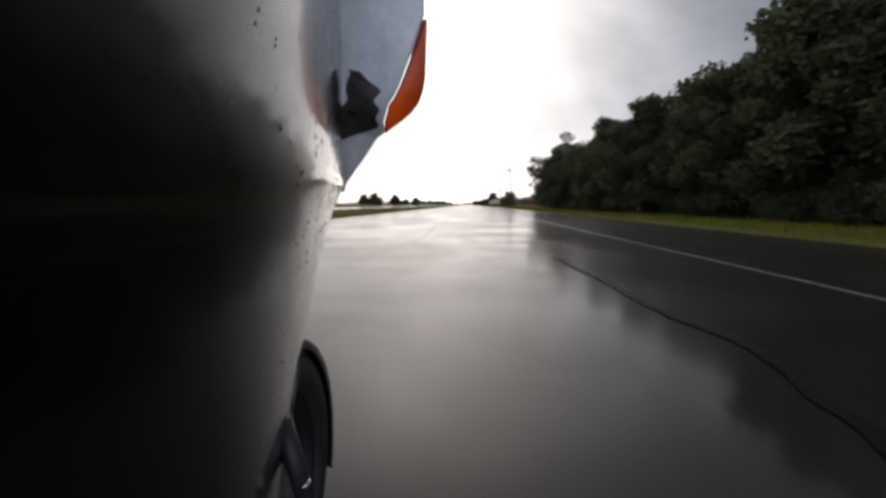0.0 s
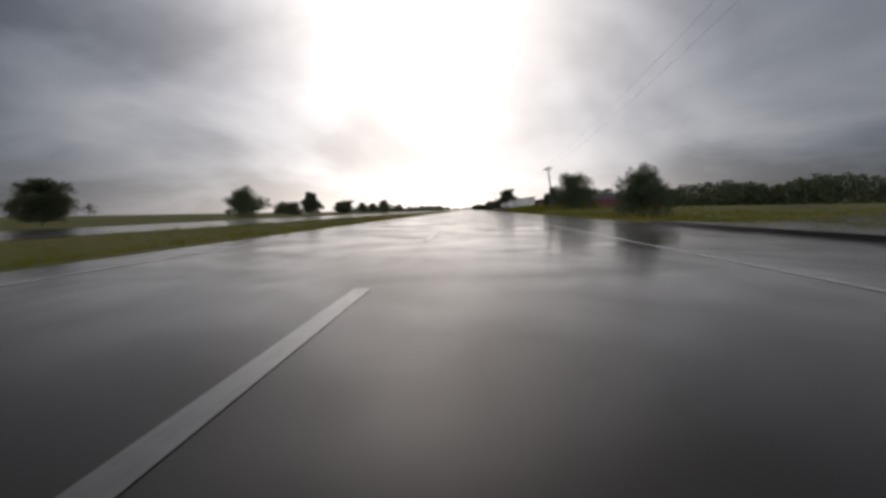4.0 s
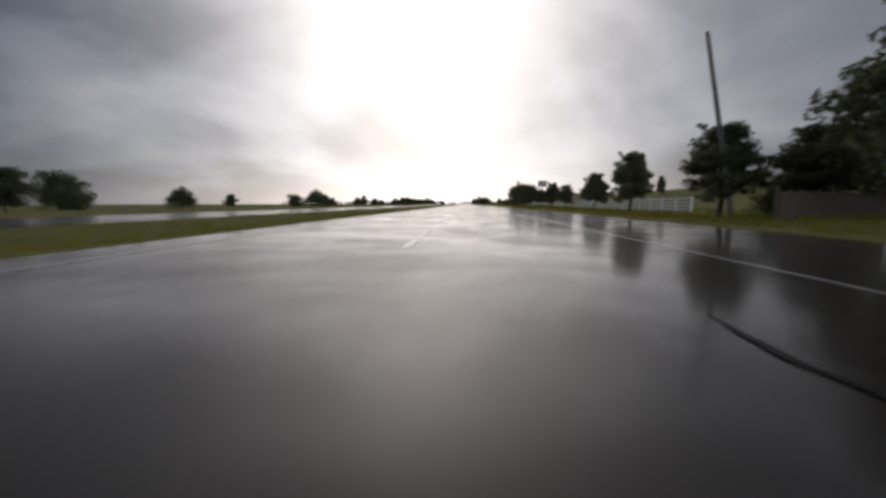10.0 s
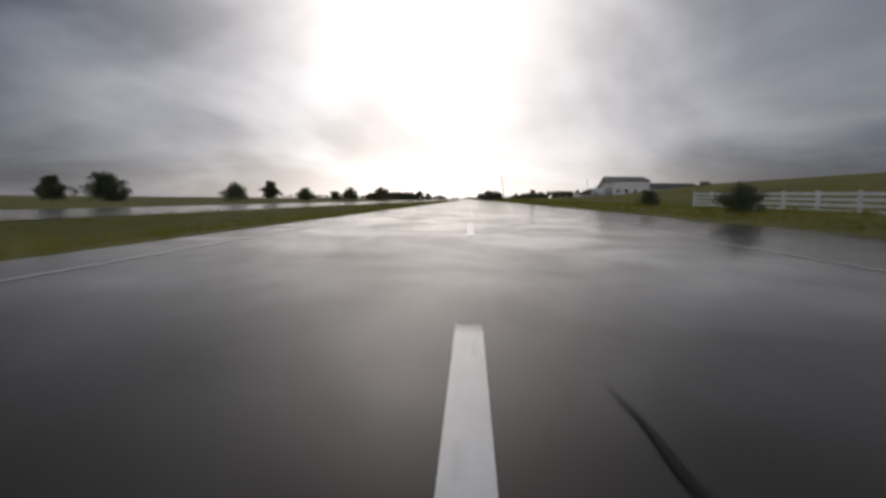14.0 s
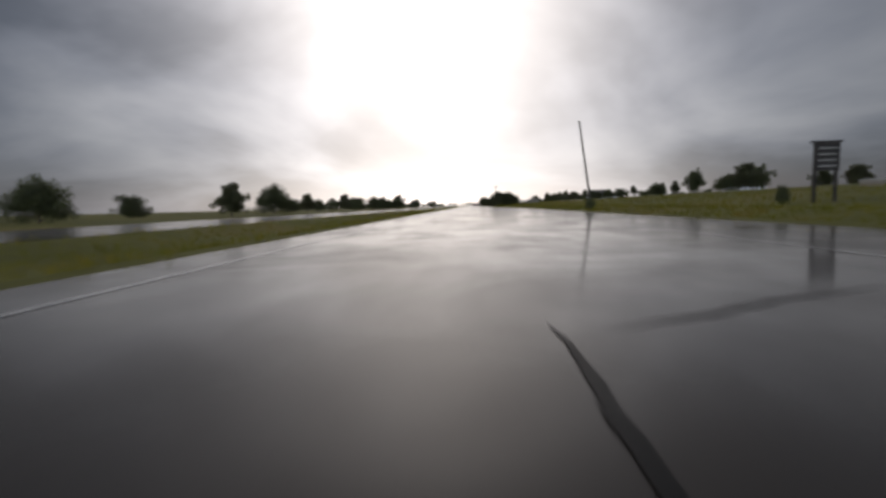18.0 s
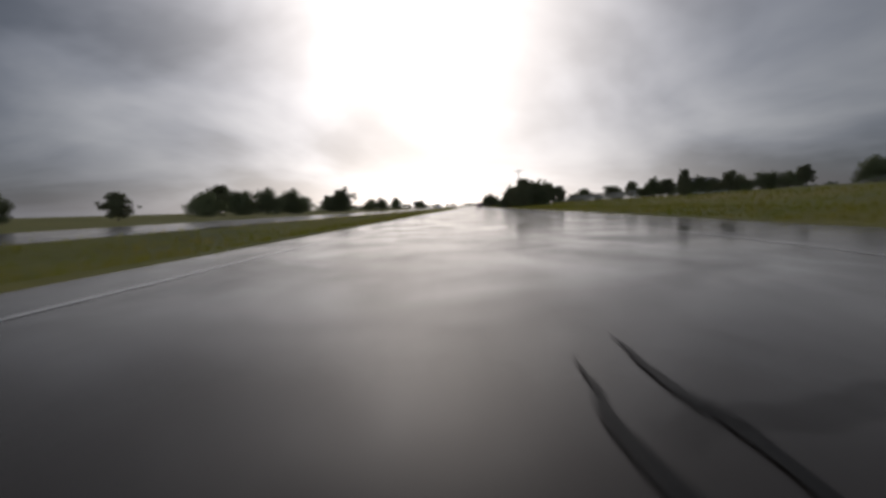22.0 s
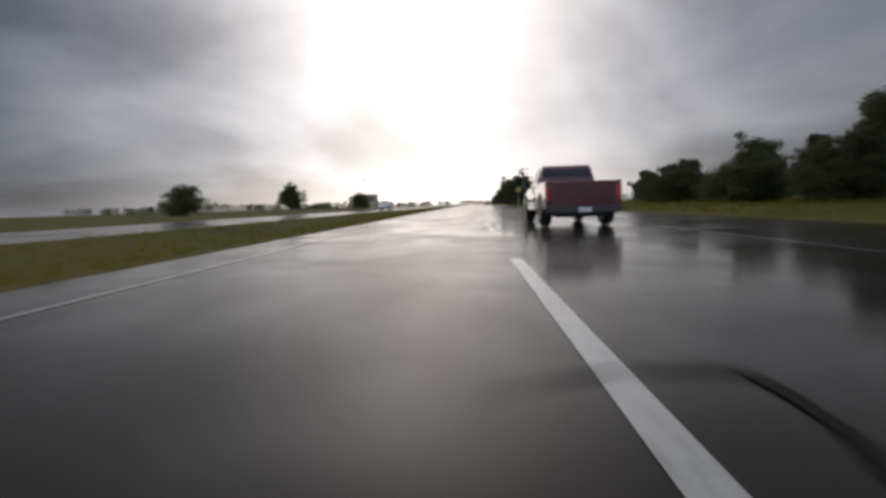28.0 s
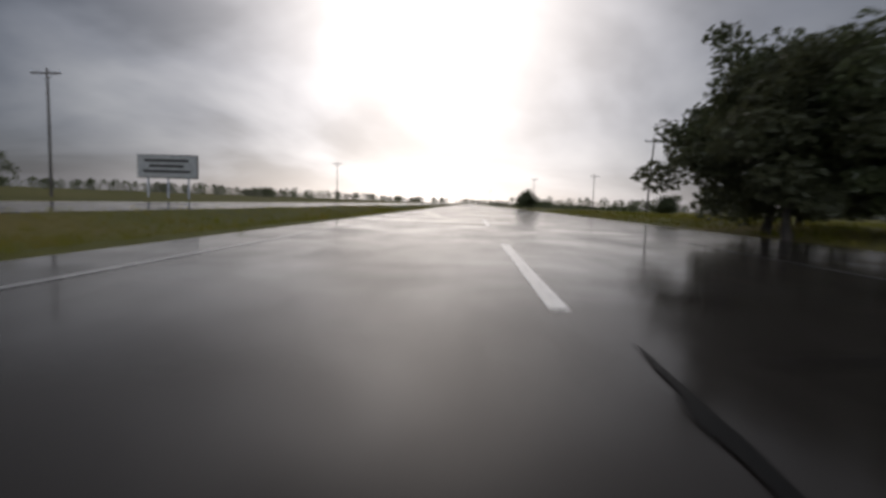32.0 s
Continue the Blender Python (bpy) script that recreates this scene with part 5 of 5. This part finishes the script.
def pickup(x, y, turn, paint, label):
    """A full-size pickup, tail at local y = 0, nose at y = 5.6."""
    ob = thing("pickup_truck", pose(x, y, 0, 0, 0, turn), label, "pickup truck")

    def ring(yy, hw, z0, z1, top=1.0):
        return [(-hw, yy, z0), (-hw * 1.02, yy, (z0 + z1) / 2), (-hw * top, yy, z1), (hw * top, yy, z1), (hw * 1.02, yy, (z0 + z1) / 2), (hw, yy, z0)]
    bm = loft([ring(2.1, 0.97, 0.5, 1.12), ring(2.2, 0.98, 0.45, 1.14), ring(3.9, 0.98, 0.45, 1.14), ring(4.1, 0.97, 0.45, 1.12, 0.95), ring(5.4, 0.95, 0.48, 1.02, 0.92), ring(5.6, 0.86, 0.55, 0.9, 0.92)])
    part("body", bm, paint, ob)
    for s in (-1, 1):
        boxed("bed_side", paint, ob, min(s * 0.84, s * 0.98), max(s * 0.84, s * 0.98), 0.05, 2.1, 0.5, 1.22, bevel=0.03)
        boxed("tail_lamp", M_REDLAMP, ob, min(s * 0.85, s * 0.97), max(s * 0.85, s * 0.97), 0.0, 0.06, 0.74, 1.1, bevel=0.015)
        m = boxed("mirror", M_BLACK, ob, min(s * 1.0, s * 1.22), max(s * 1.0, s * 1.22), 3.85, 3.97, 1.14, 1.38, bevel=0.03)
        boxed("headlamp", M_STEEL, ob, min(s * 0.55, s * 0.85), max(s * 0.55, s * 0.85), 5.5, 5.6, 0.72, 0.9, bevel=0.02)
        boxed("door_handle", M_BLACK, ob, min(s * 0.98, s * 1.02), max(s * 0.98, s * 1.02), 2.4, 2.55, 0.98, 1.02)
    boxed("bed_floor", M_BLACK, ob, -0.83, 0.83, 0.1, 2.1, 0.56, 0.62)
    boxed("underbody", M_BLACK, ob, -0.66, 0.66, 0.2, 5.2, 0.27, 0.56, bevel=0.03)
    tg = boxed("tailgate", paint, ob, -0.83, 0.83, 0.03, 0.09, 0.56, 1.21, bevel=0.015)
    boxed("handle", M_BLACK, tg, -0.13, 0.13, 0.015, 0.03, 0.98, 1.05, bevel=0.004)
    bp = boxed("rear_bumper", M_GUARD, ob, -0.95, 0.95, -0.14, 0.03, 0.38, 0.57, bevel=0.03)
    boxed("number_plate", M_WHITE, bp, -0.16, 0.16, -0.155, -0.142, 0.41, 0.53)
    bm = loft([[(-0.86, 2.14, 1.12), (0.86, 2.14, 1.12), (0.72, 2.32, 1.72), (-0.72, 2.32, 1.72)], [(-0.86, 2.3, 1.12), (0.86, 2.3, 1.12), (0.7, 2.45, 1.78), (-0.7, 2.45, 1.78)],
               [(-0.88, 3.4, 1.12), (0.88, 3.4, 1.12), (0.7, 3.2, 1.79), (-0.7, 3.2, 1.79)], [(-0.88, 4.2, 1.12), (0.88, 4.2, 1.12), (0.72, 3.5, 1.72), (-0.72, 3.5, 1.72)]])
    part("cab", bm, paint, ob)
    bm = bmesh.new()
    v = [bm.verts.new(p) for p in ((-0.76, 2.175, 1.2), (0.76, 2.175, 1.2), (0.68, 2.285, 1.64), (-0.68, 2.285, 1.64))]
    bm.faces.new(v)
    bmesh.ops.solidify(bm, geom=bm.faces[:], thickness=0.03)
    part("rear_window", bm, M_GLASS_DARK, ob)
    for s in (-1, 1):
        bm = bmesh.new()
        v = [bm.verts.new((s * a, b, c)) for a, b, c in ((0.885, 2.45, 1.2), (0.885, 3.85, 1.2), (0.745, 3.4, 1.66), (0.755, 2.52, 1.66))]
        bm.faces.new(v)
        bmesh.ops.solidify(bm, geom=bm.faces[:], thickness=0.02 * s)
        part("side_window", bm, M_GLASS_DARK, ob)
        for yy in (1.1, 4.6):
            wheel(ob, s * 0.84, yy, 0.37, 0.25)
            arch = tube(bmesh.new(), (s * 0.7, yy, 0.5), (s * 0.995, yy, 0.5), 0.44, 0.44, 24)
            part("wheel_arch", arch, M_BLACK, ob)
    return ob


pickup(3.06, 121, 0, M_MAROON, "maroon full-size pickup truck on the wet road, tailgate closed")
pickup(-16.0, 205, 180, M_CARWHITE, "white pickup truck on the opposite carriageway")


# ---- the motorcycle that carries the camera ----
CX = -0.445  # its middle plane
bike = thing("motorcycle", pose(DASH_X - RIDE[0][1] * EYE_Z + CX * EYE_Z / 0.95, START, 0) @ Matrix.Scale(EYE_Z / 0.95, 4), "dark silver touring motorcycle with glossy mud-speckled side fairing", "motorcycle")
# the flank: distance of the panel from the camera mount's upright plane, and its inward sweep to the front, by height
SIDE = [(0.14, 0.325), (0.3, 0.31), (0.438, 0.30), (0.686, 0.28), (0.896, 0.265), (1.0, 0.262), (1.6, 0.266)]
SWEEP = [(0.14, 0.34), (0.3, 0.33), (0.438, 0.31), (0.686, 0.245), (0.896, 0.169), (1.0, 0.121), (1.6, 0.121)]
Y0, THIN = -0.45, 0.075


def half_width(y, z):
    """Half-width of the fairing: a nearly flat flank that sweeps in to the front, more so lower down."""
    back = 0.05 * smoothstep(0.2, -0.4, y)
    return -CX - lerp_table(SIDE, z) - lerp_table(SWEEP, z) * max(0.0, y - 0.5) ** 2 - back


def front_end(z):
    return 0.5 + math.sqrt((-CX - THIN - lerp_table(SIDE, z)) / lerp_table(SWEEP, z))


def top_line(y):
    return 1.16 + 0.42 * max(-0.3, y)


def fairing_side(s):
    v, f = [], []
    ny, nz = 120, 130
    for j in range(nz + 1):
        row = []
        for i in range(ny + 1):
            z = 0.14 + (top_line(Y0 + (1.44 - Y0) * i / ny) - 0.14) * j / nz
            y = Y0 + (front_end(z) - Y0) * i / ny
            row.append((s * half_width(y, z), y, z))
        z = row[-1][2]
        end = front_end(z)
        v += row + [(s * (THIN - 0.004), end + 0.004, z), (s * (THIN - 0.005), end - 0.04, z)]
    m = ny + 3
    for j in range(nz):
        for i in range(m - 1):
            q = (j * m + i, j * m + i + 1, (j + 1) * m + i + 1, (j + 1) * m + i)
            f.append(q if s > 0 else q[::-1])
    return mesh_object("side_fairing", v, f, M_PAINT, bike, True, "glossy silver panel in a shaded near-black tone, with mud spots")


def top_cover():
    """Closes the fairing above, arched between the two flanks."""
    v, f = [], []
    ny, nx_ = 40, 10
    for i in range(ny + 1):
        yn = Y0 + (1.44 - Y0) * i / ny
        z = top_line(yn)
        y = Y0 + (front_end(z) - Y0) * i / ny
        w = half_width(y, z) - 0.002
        for k in range(nx_ + 1):
            a = -1 + 2 * k / nx_
            v.append((a * w, y, z - 0.004 + 0.05 * (1 - a * a)))
    m = nx_ + 1
    for i in range(ny):
        for k in range(nx_):
            f.append((i * m + k, i * m + k + 1, (i + 1) * m + k + 1, (i + 1) * m + k))
    mesh_object("top_cover", v, f, M_BLACK, bike, True, "black cover between the fairing sides")


top_cover()
fairing = fairing_side(1)
fairing_side(-1)
# the lamp housing that stands out in front of the flank: outer edge by height
EDGE = [(0.985, 0.066), (1.01, 0.07), (1.092, 0.115), (1.162, 0.151), (1.187, 0.186), (1.213, 0.223), (1.239, 0.255), (1.272, 0.28), (1.309, 0.293), (1.345, 0.298), (1.42, 0.3), (1.66, 0.296)]
NOSE = [(0.985, 1.49), (1.01, 1.5), (1.092, 1.55), (1.18, 1.6), (1.66, 1.6)]
LENS = [(0.0, 0.003), (0.08, 0.04), (0.2, 0.058), (0.45, 0.042), (0.8, 0.017), (1.0, 0.003)]
LENS_LO, LENS_HI = 1.178, 1.53


def lens_width(z):
    return lerp_table(LENS, (z - LENS_LO) / (LENS_HI - LENS_LO)) if LENS_LO <= z <= LENS_HI else 0.0


def housing_width(y, z):
    nose, edge = lerp_table(NOSE, z), lerp_table(EDGE, z)
    t = min(1.0, max(0.0, (y - 1.4) / (nose - 1.4)))
    return 0.062 + (edge - 0.062) * (0.35 * t + 0.65 * t ** 1.6)


def lamp_housing(s):
    v, f = [], []
    ny, nz = 40, 80
    for j in range(nz + 1):
        z = 0.985 + 0.63 * j / nz
        end = lerp_table(NOSE, z) - lens_width(z)
        v += [(s * housing_width(1.4 + (end - 1.4) * i / ny, z), 1.4 + (end - 1.4) * i / ny, z) for i in range(ny + 1)]
        w = housing_width(end, z)
        v += [(s * (w - 0.003), end + 0.008, z), (s * (w - 0.012), end + 0.01, z), (s * w * 0.55, end + 0.012, z)]
    m = ny + 4
    for j in range(nz):
        for i in range(m - 1):
            q = (j * m + i, j * m + i + 1, (j + 1) * m + i + 1, (j + 1) * m + i)
            f.append(q if s > 0 else q[::-1])
    # the fairing's paint again, its colour lightened in place of reflected sky
    return mesh_object("lamp_housing", v, f, M_SILVER_LIT, bike, True, "flared silver lamp surround, lightened for the sky's sheen")


def lamp(s):
    """The orange lamp set into the outer edge of the housing."""
    n, rows, lo, hi = 10, 40, LENS_LO, LENS_HI
    v, f, ev, ef = [], [], [], []
    for j in range(rows + 1):
        t = j / rows
        z = lo + (hi - lo) * t
        nose, width = lerp_table(NOSE, z), lens_width(z)
        for i in range(n + 1):
            y = nose + 0.004 - width + width * i / n
            v.append((s * (housing_width(min(y, nose), z) + 0.002 + 0.006 * math.sin(math.pi * i / n) * min(1, 4 * t + 0.2)), y, z))
        v.append((s * (housing_width(nose, z) - 0.05), nose + 0.05, z))
        for y in (nose + 0.004 - width - 0.004, nose + 0.004 - width + 0.001):
            ev.append((s * (housing_width(min(y, nose), z) + 0.003), y, z))
    m = n + 2
    for j in range(rows):
        for i in range(m - 1):
            q = (j * m + i, j * m + i + 1, (j + 1) * m + i + 1, (j + 1) * m + i)
            f.append(q if s > 0 else q[::-1])
        q = (2 * j, 2 * j + 1, 2 * j + 3, 2 * j + 2)
        ef.append(q if s > 0 else q[::-1])
    ob = mesh_object("turn_signal", v, f, M_ORANGE, bike, True, "orange wraparound lamp lens")
    mesh_object("seal", ev, ef, M_GUARD, ob, True, "grey edge of the lamp")


def reflection_patch(s):
    """A dark ragged-edged patch behind the lamp: a reflection in the paint, laid on as colour."""
    v, f = [], []
    n, m = 16, 22
    for j in range(m + 1):
        t = j / m
        z = 1.135 + 0.2 * t
        a = 1.425 + 0.02 * noise.noise(Vector((t * 6, 0, 2))) + 0.015 * t
        b = lerp_table(NOSE, z) - lens_width(z) - 0.012 - 0.03 * t + 0.018 * noise.noise(Vector((t * 7, 3, 2)))
        b = a + (b - a) * min(1.0, 0.15 + 3.2 * min(t, 1 - t * 0.93))
        for i in range(n + 1):
            y = a + (b - a) * i / n
            v.append((s * (housing_width(y, z) + 0.003), y, z))
    for j in range(m):
        for i in range(n):
            q = (j * (n + 1) + i, j * (n + 1) + i + 1, (j + 1) * (n + 1) + i + 1, (j + 1) * (n + 1) + i)
            f.append(q if s > 0 else q[::-1])
    mesh_object("intake_trim", v, f, M_DARK_REFLECTION, bike, True, "dark brown-black patch behind the lamp, a painted reflection")


for s in (1, -1):
    lamp_housing(s)
    lamp(s)
    reflection_patch(s)

# splashes and insect marks on the flank
sp = random.Random(11)
sv, sf = [], []
for i in range(190):
    y = sp.uniform(0.6, 1.3) if i % 3 else sp.uniform(0.85, 1.3)
    z = sp.gauss(1.0, 0.17)
    if not 0.5 < z < 1.4:
        continue
    r = sp.choice((0.0016, 0.0024, 0.003, 0.0038, 0.0045)) * sp.uniform(0.7, 1.1)
    if y > front_end(z) - 0.03:
        continue
    nrm = Vector((1, -(half_width(y + 0.01, z) - half_width(y - 0.01, z)) / 0.02, -(half_width(y, z + 0.01) - half_width(y, z - 0.01)) / 0.02)).normalized()
    c = Vector((half_width(y, z), y, z))
    t1 = nrm.cross(Vector((0, 0, 1))).normalized()
    t2 = nrm.cross(t1)
    k = len(sv)
    sv.append(tuple(c + nrm * r * 0.5))
    for a in range(7):
        rr = r * sp.uniform(0.7, 1.25)
        sv.append(tuple(c + (t1 * math.cos(a * 0.8976) + t2 * math.sin(a * 0.8976) * 1.2) * rr + nrm * 0.0004))
    sf += [(k, k + 1 + a, k + 1 + (a + 1) % 7) for a in range(7)]
tagged(mesh_object("mud_spatter", sv, sf, M_MUD, bike, False, "small dark mud splashes"), kind="stuff")

# front wheel, fork, rear
wheel(bike, 0, 1.0, 0.32, 0.13, "front_wheel", M_BLACK)
v, f = [], []
for i in range(25):
    a = radians(-20 + 175 * i / 24)
    for p, q in ((-0.069, 0.31), (-0.069, 0.33), (-0.04, 0.342), (0.04, 0.342), (0.069, 0.33), (0.069, 0.31)):
        v.append((p, 1.0 + math.cos(a) * q, 0.32 + math.sin(a) * q))
for i in range(24):
    for j in range(5):
        f.append((i * 6 + j, i * 6 + j + 1, (i + 1) * 6 + j + 1, (i + 1) * 6 + j))
mesh_object("front_fender", v, f, M_BLACK, bike, True)
for s in (-1, 1):
    part("fork_leg", tube(bmesh.new(), (s * 0.05, 0.98, 0.68), (s * 0.05, 0.86, 1.2), 0.02, 0.02, 14), M_BLACK, bike, smooth=True)
wheel(bike, 0, -0.3, 0.31, 0.17, "rear_wheel")
part("seat", box(bmesh.new(), -0.1, 0.1, -0.75, 0.2, 0.74, 0.84, bevel=0.04), M_SEAT, bike)
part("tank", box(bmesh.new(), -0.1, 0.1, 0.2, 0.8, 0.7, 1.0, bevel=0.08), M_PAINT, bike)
part("engine_block", box(bmesh.new(), -0.08, 0.08, 0.1, 0.62, 0.22, 0.62, bevel=0.04), M_BLACK, bike)
guard = part("engine_guard", tube(bmesh.new(), (0.112, 0.84, 0.56), (0.158, 0.83, 0.42), 0.019, 0.017, 14), M_GUARD, bike, "dull grey tubular guard", True)
tube_end = tube(bmesh.new(), (0.157, 0.824, 0.452), (0.16, 0.824, 0.446), 0.012, 0.012, 14)
part("end_cap", tube_end, M_CHROME, guard, "bright end cap", True)
part("swingarm", box(bmesh.new(), -0.09, 0.09, -0.35, 0.15, 0.27, 0.35, bevel=0.02), M_BLACK, bike)
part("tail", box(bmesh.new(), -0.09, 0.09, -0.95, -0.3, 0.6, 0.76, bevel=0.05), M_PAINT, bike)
